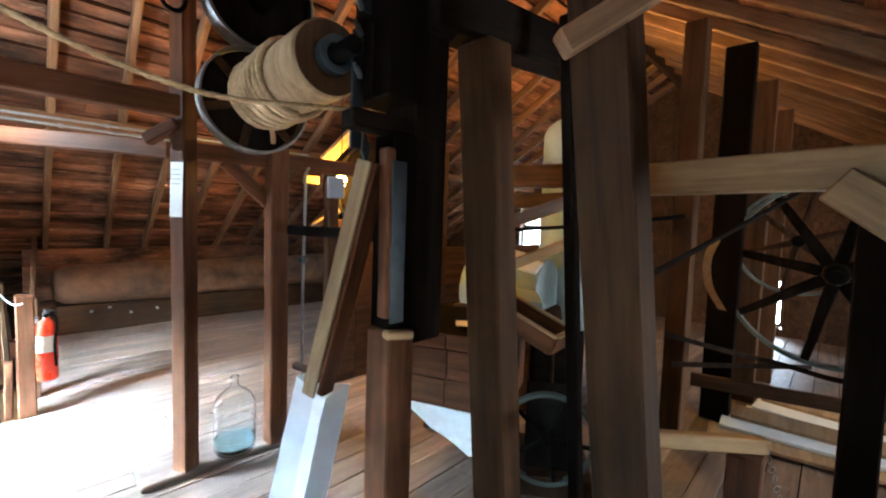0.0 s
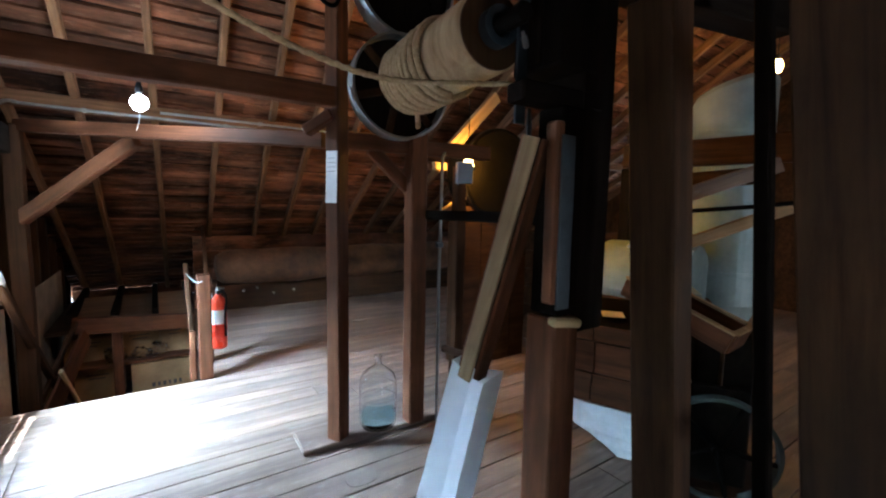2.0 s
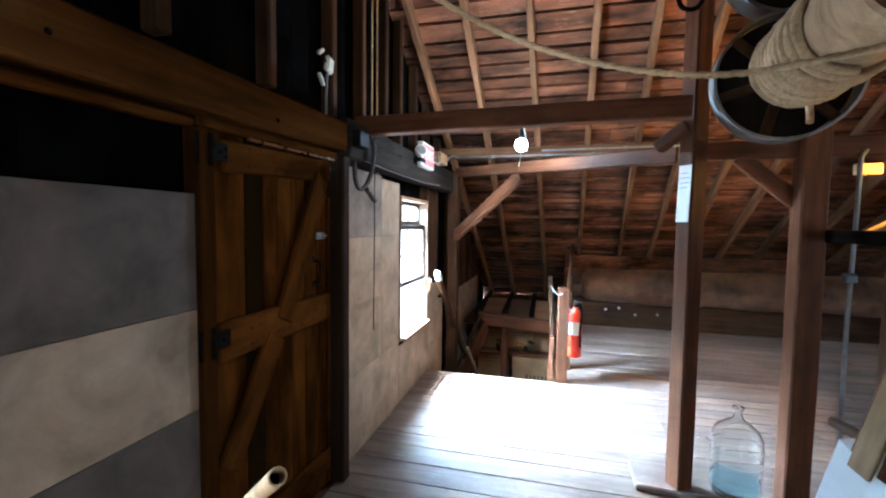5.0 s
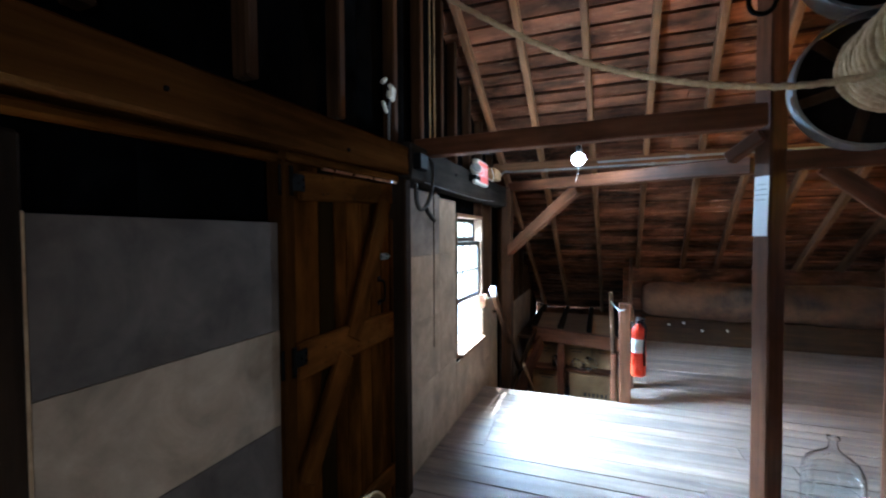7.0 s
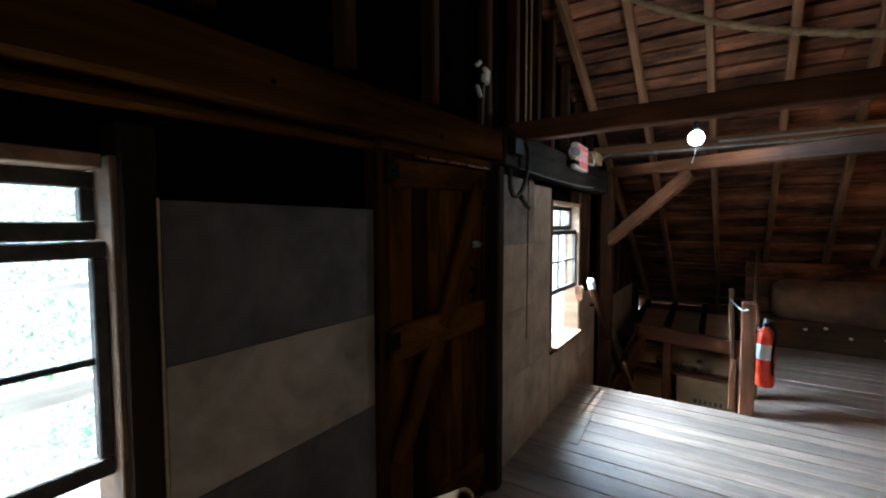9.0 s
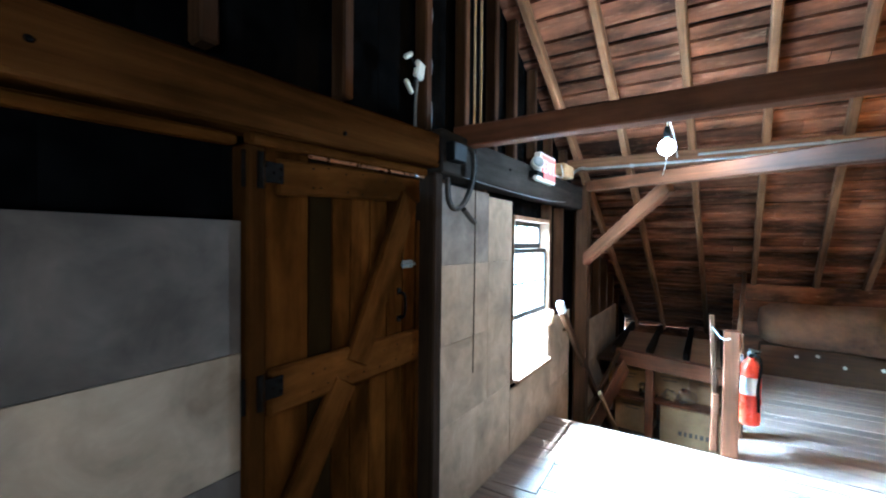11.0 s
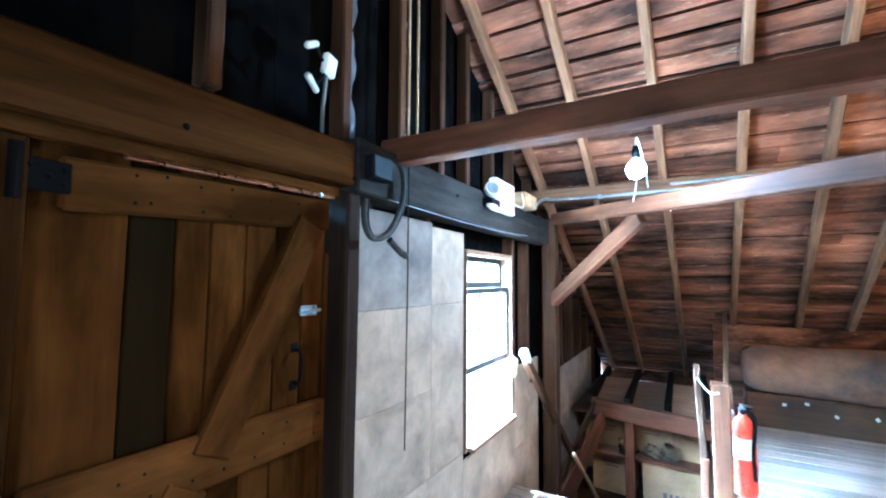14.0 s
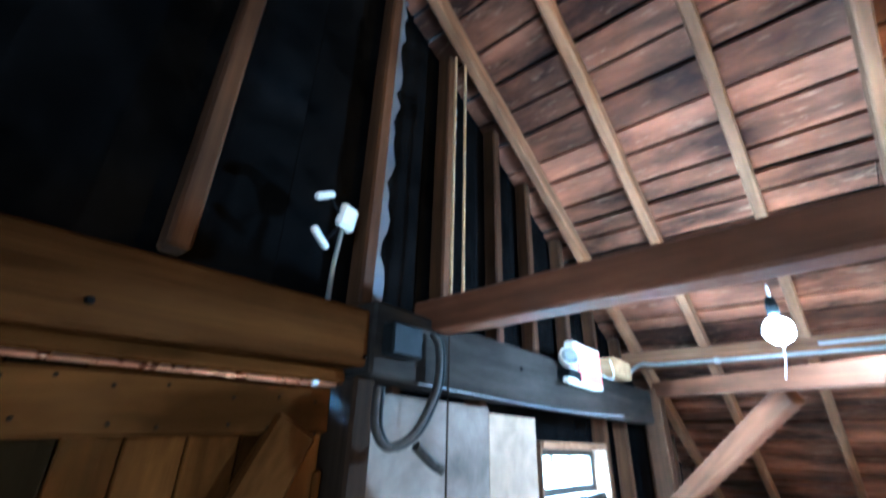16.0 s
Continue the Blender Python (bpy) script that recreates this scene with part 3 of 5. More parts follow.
tagged(part("floor_lower", slab(2.0, 5.2, 0.06, 0), M_FLOOR, m=pose(-0.6, 6.2, -2.6)), "grey plank floor of the storey below", "floor", kind="structure")

# ---------------------------------------------------------------- main timbers
timber("tie_beam", "long brown tie beam from the gable to a post", "beam", (WALL + 0.02, 2.60, 2.05), (0.47, 2.60, 2.065), 0.09, 0.108, M_RED, rough=0.007)
timber("collar_beam", "reddish brown beam over the stairs with a sawn notch", "beam", (-1.22, 4.88, 2.045), (0.50, 2.84, 1.868), 0.07, 0.095, M_RED, rough=0.006)
timber("post_tie", "dark reddish beam between the hoist posts", "beam", (0.56, 2.715, 1.862), (1.62, 2.64, 1.862), 0.06, 0.095, M_RED, rough=0.005)
timber("brace", "reddish brown diagonal brace under the beam", "brace", (-1.235, 4.86, 1.33), (-0.46, 4.17, 1.93), 0.07, 0.11, M_RED)
timber("purlin", "brown purlin under the rafters", "beam", (WALL - 0.02, 4.78, 2.235), (FARWALL, 4.78, 2.235), 0.10, 0.11, M_RAFTER, rough=0.008)
timber("purlin", "brown purlin under the rafters", "beam", (WALL - 0.02, -0.82, 2.235), (FARWALL, -0.82, 2.235), 0.10, 0.11, M_RAFTER, rough=0.008)

timber("post", "brown square post with a paper notice, on a floor plank", "post", (0.525, 2.71, 0.036), (0.525, 2.71, 2.9), 0.098, 0.098, M_RED, "hoist frame posts", up=(0.87, 0.5, 0))
timber("post", "worn brown post beside the glass bottle", "post", (1.03, 2.655, 0.036), (1.03, 2.655, 2.7), 0.105, 0.115, M_RED, "hoist frame posts", up=(1, 0, 0))
timber("base_plank", "grey worn plank under the posts", "plank", (0.30, 2.79, 0.018), (1.55, 2.76, 0.018), 0.26, 0.036, M_FLOOR)
timber("newel_post", "reddish brown newel post at the stair opening", "post", (-0.06, 4.26, 0), (-0.06, 4.26, 0.89), 0.10, 0.10, M_RED, up=(1, 0, 0))
# This black upright stands in for the shadowed void beside the strapped post.
timber("post_upright", "black upright standing in for the dark void beside the post", "post", (1.10, 1.46, 0.98), (1.10, 1.46, roof_z(1.46, 0.1)), 0.20, 0.20, M_BLACK, "hoist frame posts", up=(1, 0, 0))
# The post's upper half gets near-black wood in place of shade.
timber("post_upright", "upper half of the strapped post, coloured black for shade", "post", (0.945, 1.41, 1.065), (0.945, 1.41, 1.86), 0.13, 0.13, M_BLACK, "hoist frame posts", up=(1, 0, 0))
timber("post_upright", "reddish brown lower half of the strapped post", "post", (0.93, 1.40, 0), (0.93, 1.40, 1.06), 0.15, 0.14, M_RED, "hoist frame posts", up=(1, 0, 0))
timber("leaning_post", "brown leaning post of the machine frame", "post", (1.50, 1.20, 0), (1.33, 1.27, 2.32), 0.19, 0.16, M_TIMBER, "machine frame posts", up=(1, 0, 0))
timber("leaning_post", "broad brown leaning post of the machine frame", "post", (1.55, 0.56, 0), (1.36, 0.74, 2.42), 0.22, 0.18, M_TIMBER, "machine frame posts", up=(1, 0, 0))

# Unseen panels behind the door and a threshold, added to stop light leaks.
tagged(part("door_backing", slab(0.02, DOOR[1] - DOOR[0] - 0.06, 1.84, 0), M_SHEATH, m=pose(WALL - 0.085, (DOOR[0] + DOOR[1]) / 2 - 0.04, 0.885)), "unseen dark panel added behind the door against light leaks", "wall", kind="structure")
tagged(part("threshold", slab(0.12, DOOR[1] - DOOR[0] + 0.1, 0.03, 0.006), M_TIMBER, m=pose(WALL - 0.03, (DOOR[0] + DOOR[1]) / 2, -0.012)), "brown threshold board added to stop light under the door", "threshold", kind="structure")
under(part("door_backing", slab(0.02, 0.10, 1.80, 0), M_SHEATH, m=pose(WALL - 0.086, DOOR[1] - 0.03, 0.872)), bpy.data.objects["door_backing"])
timber("notch_block", "short reddish block between beam and post", "block", (0.37, 2.80, 1.90), (0.49, 2.68, 1.995), 0.065, 0.065, M_RED)
for y in (0.9, 1.7, 2.3):
    under(part("bolt", solid([(0.007, 0), (0.008, 0.003), (0.005, 0.008)], 8), M_IRON, m=pose(WALL + 0.104, y, 1.87, 0, 90, 0)), bpy.data.objects["girt"])
for y in (2.6, 3.1, 4.4):
    under(part("bolt", solid([(0.007, 0), (0.008, 0.003), (0.005, 0.008)], 8), M_IRON, m=pose(WALL + 0.109, y, 1.95, 0, 90, 0)), bpy.data.objects["girt.001"])
tagged(part("panel_edge", slab(0.016, 0.012, 1.55, 0.002), M_DRUM, m=pose(WALL + 0.012, 0.652, 0.785)), "pale lath along the plywood edge", "trim", kind="structure")


# Coppery strip and plate stand in for sun gleaming through the door-head slit.
slit_glint = thing("door_slit_glint", "thin coppery strip and bright plate standing in for the sunlit slit", "strip", at=(WALL + 0.03, 1.9, 1.79))
under(part("strip", tube([(WALL + 0.045, 1.60, 1.779), (WALL + 0.045, 1.95, 1.789), (WALL + 0.045, 2.26, 1.798)], 0.006, 8), M_COPPER), slit_glint)
under(part("latch", slab(0.014, 0.022, 0.016, 0.004), M_STEEL, m=pose(WALL + 0.048, 2.195, 1.797)), slit_glint)


# ---------------------------------------------------------------- door
def braced_door():
    y0, y1, z0, z1 = DOOR
    door = thing("door_1", "closed ledged barn door of mixed brown boards with a diagonal brace", "door", at=(WALL, (y0 + y1) / 2, 0), kind="structure")
    x = WALL - 0.02
    rng = random.Random(4)
    edges = (0.0, 0.187, 0.295, 0.39, 0.50, 0.61, 0.72, 0.822)
    for k, (a, b) in enumerate(zip(edges, edges[1:])):
        mat = M_DOORDARK if k == 1 else M_DOOR
        bm = slab(1.785, 0.026, b - a - 0.004, 0.003, 0.002, 4)
        m = Matrix.Translation((x, y0 + 0.004 + (a + b) / 2, 0.90)) @ Matrix(((0, -1, 0, 0), (0, 0, 1, 0), (-1, 0, 0, 0), (0, 0, 0, 1)))
        under(part("door_board", bm, mat, m=m, label="nearly black board" if k == 1 else ""), door)
    fx = x + 0.013
    for z, ya, rise, tall in ((1.722, 0.05, 0.018, 0.115), (1.015, 0.02, -0.002, 0.15), (0.16, 0.02, 0.0, 0.128)):
        rail = beam("rail", (fx + 0.013, y0 + ya, z - rise), (fx + 0.013, y1 - 0.004, z + rise), 0.026, tall, M_BRACE, parent=door)
        for k, (a, b) in enumerate(zip(edges, edges[1:])):
            for dz in (-0.035, 0.03):
                nail = solid([(0.0042, 0), (0.0035, 0.0015), (0.0015, 0.002)], 8)
                under(part("nail", nail, M_IRON, m=pose(fx + 0.0255, y0 + max((a + b) / 2 + rng.uniform(-0.02, 0.02), 0.19 if z != 0.16 else 0.05), z + dz + rng.uniform(-0.008, 0.008), 0, 90, 0)), rail)
    beam("brace", (fx + 0.018, 1.855, 1.02), (fx + 0.018, 2.185, 1.70), 0.125, 0.03, M_BRACE, up=(1, 0, 0), parent=door)
    beam("brace", (fx + 0.017, 1.505, 0.52), (fx + 0.017, 1.80, 0.97), 0.125, 0.03, M_BRACE, up=(1, 0, 0), parent=door)
    beam("edge_strip", (fx + 0.012, y1 - 0.012, 0.02), (fx + 0.012, y1 - 0.012, 1.60), 0.022, 0.02, M_DOOR, up=(1, 0, 0), parent=door)
    for z in (1.71, 1.035, 0.2):
        bm = slab(0.006, 0.11, 0.065, 0.002, at=(0, -0.02, 0))
        slab(0.006, 0.05, 0.11, 0.002, at=(0.001, -0.085, 0), bm=bm)
        solid([(0.012, -0.055), (0.012, 0.055)], 12, bm, Matrix.Translation((0.008, -0.055, 0)))
        for yy, zz in ((0.025, 0.015), (0.025, -0.015), (0.0, 0.0), (-0.03, 0.018)):
            solid([(0.006, 0), (0.004, 0.005)], 8, bm, Matrix.Translation((0.003, yy, zz)) @ Matrix.Rotation(radians(90), 4, "Y"))
        under(part("strap_hinge", bm, M_IRON, m=pose(fx + 0.031, y0 + 0.03, z), label="black iron strap hinge"), door)
    handle = tube(curve_points([(0, 0, 0.055), (0.03, 0, 0.05), (0.038, 0, 0), (0.03, 0, -0.05), (0, 0, -0.055)], 5), 0.006)
    slab(0.004, 0.028, 0.03, 0.001, at=(0.002, 0, 0.062), bm=handle)
    slab(0.004, 0.028, 0.03, 0.001, at=(0.002, 0, -0.062), bm=handle)
    under(part("door_handle", handle, M_IRON, m=pose(x + 0.013, y1 - 0.133, 1.213), label="black iron pull handle"), door)
    bolt = slab(0.004, 0.075, 0.035, 0.001)
    solid([(0.006, -0.045), (0.006, 0.05)], 10, bolt, Matrix.Translation((0.009, 0, 0)) @ Matrix.Rotation(radians(90), 4, "X"))
    slab(0.012, 0.012, 0.03, 0.001, at=(0.008, 0.02, 0), bm=bolt)
    under(part("barrel_bolt", bolt, M_STEEL, m=pose(x + 0.015, y1 - 0.075, 1.395), label="small steel barrel bolt"), door)


braced_door()


# ---------------------------------------------------------------- things on the gable wall
def exit_sign():
    s = thing("exit_sign", "small red lit exit sign with round emergency lamp on the girt", "exit sign", at=(-1.22, 3.67, 2.04))
    under(part("housing", slab(0.05, 0.32, 0.20, 0.006), M_CREAM, m=pose(-1.232, 3.67, 2.035)), s)
    face = under(part("face", slab(0.006, 0.28, 0.165, 0.003), M_EXIT, m=pose(-1.204, 3.67, 2.035), label="red face"), s)
    letters("lettering", "EXIT", 0.125, Matrix.Translation((-1.2, 3.67, 2.035)) @ Matrix(((0, 0, 1, 0), (1, 0, 0, 0), (0, 1, 0, 0), (0, 0, 0, 1))), M_PAPER, face, "pale letters")
    for y in (3.46,):
        bm = solid([(0.02, -0.03), (0.045, 0.0), (0.047, 0.03), (0.043, 0.034)], 24)
        head = under(part("lamp_head", bm, M_CREAM, m=pose(-1.22, y, 2.04, 0, 70, -45), label="round emergency lamp head"), s)
        under(part("lens", solid([(0.04, 0.0), (0.03, 0.01)], 24), M_STEEL, m=pose(-1.22, y, 2.04, 0, 70, -45) @ pose(0, 0, 0.034)), head)
    under(part("battery_box", slab(0.07, 0.13, 0.05, 0.005), M_BLACKPLASTIC, m=pose(-1.235, 3.49, 1.97)), s)
    under(part("bracket", slab(0.03, 0.10, 0.02, 0.003), M_CREAM, m=pose(-1.2, 3.43, 1.94)), s)
    under(part("block", slab(0.15, 0.26, 0.10, 0.01), M_PALE, m=pose(-1.26, 4.13, 2.085), label="pale wooden block"), s)
    wire = tube(curve_points([(-1.22, 3.83, 2.02), (-1.18, 3.9, 2.0), (-1.19, 3.96, 2.05), (-1.22, 4.01, 2.13)], 5), 0.004, 6)
    under(part("wire", wire, M_PAPER), s)


exit_sign()


def bulb():
    b = thing("ceiling_lamp", "lit white globe bulb hanging by a thin cord", "lamp", at=(-0.42, 3.4, 2.055))
    pts = [(0.045 * math.sin(a), -0.045 * math.cos(a)) for a in (math.pi * k / 14 for k in range(1, 14))]
    shell = under(part("globe", solid(pts, 24), M_BULB, m=pose(-0.42, 3.4, 2.055), smooth=True, label="glowing round globe"), b)
    shell.visible_shadow = False
    under(part("socket", solid([(0.018, 0.058), (0.02, 0.085), (0.012, 0.12)], 16), M_BLACKPLASTIC, m=pose(-0.42, 3.4, 2.055)), b)
    under(part("cord", tube(curve_points([(-0.42, 3.4, 2.17), (-0.42, 3.5, 2.24), (-0.43, 4.1, 2.25), (-0.45, 4.72, 2.23)], 6), 0.004, 6), M_PAPER), b)
    under(part("pull_cord", tube(curve_points([(-0.42, 3.4, 2.01), (-0.425, 3.41, 1.96), (-0.44, 3.42, 1.90)], 5), 0.002, 5), M_PAPER), b)


bulb()


def conduit(points, radius, clips):
    c = thing("conduit", "thin galvanised steel conduit along the purlin", "conduit", "conduits", at=points[0])
    under(part("pipe", tube(curve_points(points, 8), radius, 10), M_STEEL, smooth=True), c)
    for x, y, z in clips:
        under(part("clip", slab(0.03, radius * 2.6, radius * 2.8, 0.002), M_STEEL, m=pose(x, y, z)), c)


conduit([(-1.24, 4.3, 2.06), (-1.2, 4.5, 2.16), (-1.12, 4.69, 2.185), (-0.6, 4.70, 2.185), (0.6, 4.70, 2.185), (2.4, 4.70, 2.185)], 0.011, [(-0.8, 4.70, 2.185), (0.2, 4.70, 2.185), (1.4, 4.70, 2.185)])
conduit([(-0.3, 4.705, 2.235), (0.4, 4.705, 2.24), (1.2, 4.705, 2.24), (2.4, 4.705, 2.24)], 0.011, [(0.5, 4.705, 2.24), (1.7, 4.705, 2.24)])


def flood_fixture():
    f = thing("lamp_holder", "cream twin lamp holder on a thin pipe, empty sockets", "lamp", at=(-1.33, 2.21, 2.0))
    under(part("pipe", tube([(-1.34, 2.208, 1.99), (-1.34, 2.21, 2.12), (-1.338, 2.222, 2.25)], 0.007, 8), M_STEEL), f)
    under(part("junction_box", slab(0.03, 0.062, 0.085, 0.012), M_CREAM, m=pose(-1.335, 2.231, 2.282, -12, 0, 0)), f)
    for y, z, r in ((2.142, 2.318, 33), (2.147, 2.182, -34)):
        bm = solid([(0.008, -0.036), (0.011, -0.03), (0.012, 0.028), (0.008, 0.036)], 12)
        under(part("socket", bm, M_CREAM, m=pose(-1.33, y, z, 90 + r, 0, 10)), f)
        under(part("knuckle", tube([(-1.336, 2.225, 2.27), (-1.334, (y + 2.225) / 2 + 0.01, (z + 2.27) / 2), (-1.331, y + 0.02, z)], 0.005, 6), M_BLACKPLASTIC), f)


flood_fixture()


def hose_coil():
    h = thing("cable_loop", "heavy dark cable hanging in a loop from the girt", "cable", at=(-1.25, 2.48, 1.9))
    for off, r in ((0.0, 0.011), (0.016, 0.009)):
        pts = [(-1.24, 2.33 + off, 1.80), (-1.235, 2.33 + off, 1.70), (-1.23, 2.38 + off, 1.655), (-1.225, 2.47 + off, 1.70), (-1.22, 2.54 + off, 1.82), (-1.22, 2.545 + off, 1.93), (-1.235, 2.53 + off, 1.975)]
        under(part("cable", tube(curve_points(pts, 8), r, 8), M_SASH if r > 0.01 else M_BLACKPLASTIC, smooth=True), h)
    under(part("plug", tube(curve_points([(-1.235, 2.48, 1.66), (-1.23, 2.54, 1.62), (-1.225, 2.58, 1.60)], 4), 0.014, 8), M_SASH, label="grey frayed end"), h)
    under(part("switch_box", slab(0.07, 0.12, 0.09, 0.006), M_BLACKPLASTIC, m=pose(-1.25, 2.41, 1.93)), h)


hose_coil()


def strands(points, radius, m=None, twist=26, segs=10):
    """A laid rope: the section is a rounded three-leaf shape that turns along the way."""
    return tube(points, radius, segs, wave=lambda i, a: 0.16 * math.cos(3 * (a + i * 0.42)))


for y, x in ((2.68, -1.29), (2.745, -1.285)):
    r = tagged(part("hanging_rope", tube([(x, y, 2.03 + 0.1 * k) for k in range(int((roof_z(y) - 2.1) / 0.1))], 0.006, 7), M_ROPE), "worn rope hanging down the gable studs", "rope", "hanging ropes")
tagged(part("pull_string", tube([(-1.25, 2.63, 1.99), (-1.252, 2.633, 1.4), (-1.255, 2.631, 0.80)], 0.003, 5), M_BELT), "thin dark string hanging before the plywood", "string")
tagged(part("cable_strip", tube(curve_points([(-1.255, 2.5, 1.825), (-1.255, 3.2, 1.815), (-1.25, 3.8, 1.82), (-1.245, 4.2, 1.84)], 6), 0.0022, 6), M_GREY), "thin grey cable along the girt", "cable")
box_ = thing("outlet_box", "small reddish brown box on the window casing", "box", at=(-1.34, 4.11, 0.80))
under(part("body", slab(0.06, 0.075, 0.13, 0.005), M_RED, m=pose(-1.335, 4.11, 0.875)), box_)
under(part("cover", slab(0.006, 0.062, 0.112, 0.002), M_PALE, m=pose(-1.302, 4.11, 0.875)), box_)

# ---------------------------------------------------------------- stairwell
rail_ = thing("handrail", "slanting brown stair handrail with a pale worn end", "handrail", at=(-1.2, 4.25, 0.0))
beam("rail", (-1.22, 4.08, 0.94), (-1.22, 6.8, -1.3), 0.05, 0.06, M_TIMBER, parent=rail_)
beam("rail_end", (-1.22, 4.03, 1.01), (-1.22, 4.12, 0.92), 0.052, 0.06, M_PAPER, parent=rail_, label="white painted end")
beam("lower_rail", (-1.05, 4.75, 0.1), (-1.05, 6.3, -1.1), 0.03, 0.04, M_PALE, parent=rail_, label="pale lower rail")
beam("bracket", (-1.33, 4.5, 0.70), (-1.24, 4.5, 0.72), 0.03, 0.03, M_IRON, parent=rail_)

stairs_ = thing("stairs", "steep brown wooden stairs going down", "stairs", at=(-0.7, 4.3, -0.2), kind="structure")
for k in range(12):
    under(part("tread", slab(1.14, 0.25, 0.035, 0.005), M_FLOOR, m=pose(-0.72, STAIR_Y + 0.1 + 0.23 * k, -0.2 - 0.2 * k)), stairs_)
for x in (-1.31, -0.13):
    beam("stringer", (x, STAIR_Y + 0.02, -0.12), (x, STAIR_Y + 2.7, -2.45), 0.04, 0.22, M_TIMBER, parent=stairs_)

timber("stair_header", "reddish brown header beam across the stairwell", "beam", (-1.12, 5.92, 0.19), (-0.04, 5.88, 0.12), 0.09, 0.17, M_RED)
timber("stair_post", "brown upright below the stair header", "post", (-0.76, 5.95, -1.4), (-0.76, 5.95, 0.10), 0.08, 0.09, M_RED, up=(1, 0, 0))
for k, x in enumerate((-1.15, -0.78, -0.41, -0.06)):
    timber("landing_joist", "dark joist behind the stair header", "joist", (x, 5.97, 0.24), (x, 7.4, 0.30), 0.06, 0.10, M_BLACK, "landing joists")
for k in range(3):
    x = -0.965 + 0.37 * k
    tagged(part("landing_board", slab(0.30, 0.9, 0.02, 0.003), M_FRAME, m=pose(x, 6.45, 0.22, 9, 0, 0)), "yellowish board laid between joists", "board", "landing boards")
tagged(part("landing_floor", slab(1.3, 1.7, 0.03, 0), M_TIMBER, m=pose(-0.7, 6.85, 0.10)), "brown boarding under the landing joists", "floor", kind="structure")


def carton(x, y, z, sx, sy, sz, turn, lines, label):
    c = thing("cardboard_box", label, "box", "stored cardboard boxes", at=(x, y, z))
    m = pose(x, y, z + sz / 2, 0, 0, turn)
    body = under(part("body", slab(sx, sy, sz, 0.006), M_CARD, m=m), c)
    for s in (-1, 1):
        under(part("flap", slab(sx * 0.98, sy * 0.49, 0.004, 0.001), M_CARD, m=m @ pose(0, s * sy * 0.25, sz / 2 + 0.004, s * 3)), c)
    for k in range(lines):
        w = sx * (0.5, 0.36, 0.44)[k % 3]
        under(part("print_bar", slab(w, 0.002, 0.011, 0), M_INK, m=m @ pose(0, -sy / 2 - 0.001, sz * 0.3 - 0.04 * k)), body)
    return body


carton(-0.58, 6.38, -0.30, 0.40, 0.35, 0.30, 3, 2, "brown cardboard box with printed lines on a ledge")
carton(-0.22, 6.35, -0.30, 0.30, 0.35, 0.32, -4, 2, "brown cardboard box with printed lines on a ledge")
carton(-1.05, 6.4, -0.30, 0.42, 0.35, 0.26, 5, 2, "brown cardboard box at the wall end of the ledge")
lettered = carton(-0.36, 6.26, -0.76, 0.60, 0.46, 0.41, 1, 0, "large brown cardboard box with a line of dark lettering")
carton(-0.95, 6.33, -0.76, 0.40, 0.36, 0.40, -6, 2, "large brown cardboard box under the ledge")
for k in range(8):
    under(part("print_bar", slab((0.030, 0.022, 0.034, 0.026)[k % 4], 0.002, 0.05, 0), M_INK, m=pose(-0.56 + 0.052 * k, 6.029, -0.62, 0, 0, 1)), lettered)
tagged(part("floor_patch", slab(0.285, 0.50, 0.006, 0.0015), M_FLOOR, m=pose(-1.20, 3.29, 0.0035, 0, 0, 3)), "short grey patch board nailed on the floor", "board")
# Thin brown disc added for a dark oval mark on the planks.
worn = bmesh.new()
bmesh.ops.create_circle(worn, cap_ends=True, segments=22, radius=0.075)
for v in worn.verts:
    v.co += noise.noise_vector(v.co * 14.0) * 0.014
    v.co.z = 0.0
    v.co.x *= 1.25
bmesh.ops.solidify(worn, geom=worn.faces[:], thickness=0.002)
tagged(part("floor_plate", worn, M_MARK, m=pose(0.51, 2.317, 0.0035)), "thin brown disc standing in for an oval mark on the floor planks", "plate")
tagged(part("box_ledge", slab(1.25, 0.66, 0.03, 0.004), M_RED, m=pose(-0.70, 6.33, -0.318)), "brown wooden ledge holding boxes", "shelf")
tagged(part("box_platform", slab(1.25, 0.6, 1.95, 0.004), M_TIMBER, m=pose(-0.70, 6.4, -1.74)), "brown boarded platform under boxes", "platform")
for x, z, r in ((-0.80, -0.16, 0.10), (-0.57, -0.20, 0.075), (-0.40, -0.17, 0.09)):
    bm = bmesh.new()
    bmesh.ops.create_icosphere(bm, subdivisions=4, radius=r)
    for v in bm.verts:
        q = v.co * (9 / r * 0.1) + Vector((x * 9, 0, 0))
        v.co += noise.noise_vector(q) * r * 0.5 + noise.noise_vector(q * 3.1) * r * 0.22
        v.co.z = max(v.co.z, -r * 0.75)
    tagged(part("plastic_bag", bm, M_PLASTIC, m=pose(x, 6.13, -0.303 + r * 0.75)), "crumpled clear plastic bag on the ledge", "bag", "plastic bags")

timber("stair_board", "brown slanting board beside the stairs", "board", (-1.29, 5.0, -0.62), (-1.0, 5.86, 0.10), 0.03, 0.22, M_RED)
timber("stair_board", "dark slanting board beside the stairs", "board", (-1.30, 5.1, -0.40), (-1.08, 5.88, 0.24), 0.03, 0.06, M_TIMBER)
post2 = timber("rear_newel", "dark brown post behind the newel", "post", (-0.01, 4.66, 0), (-0.01, 4.66, 0.80), 0.09, 0.09, M_TIMBER, up=(1, 0, 0))
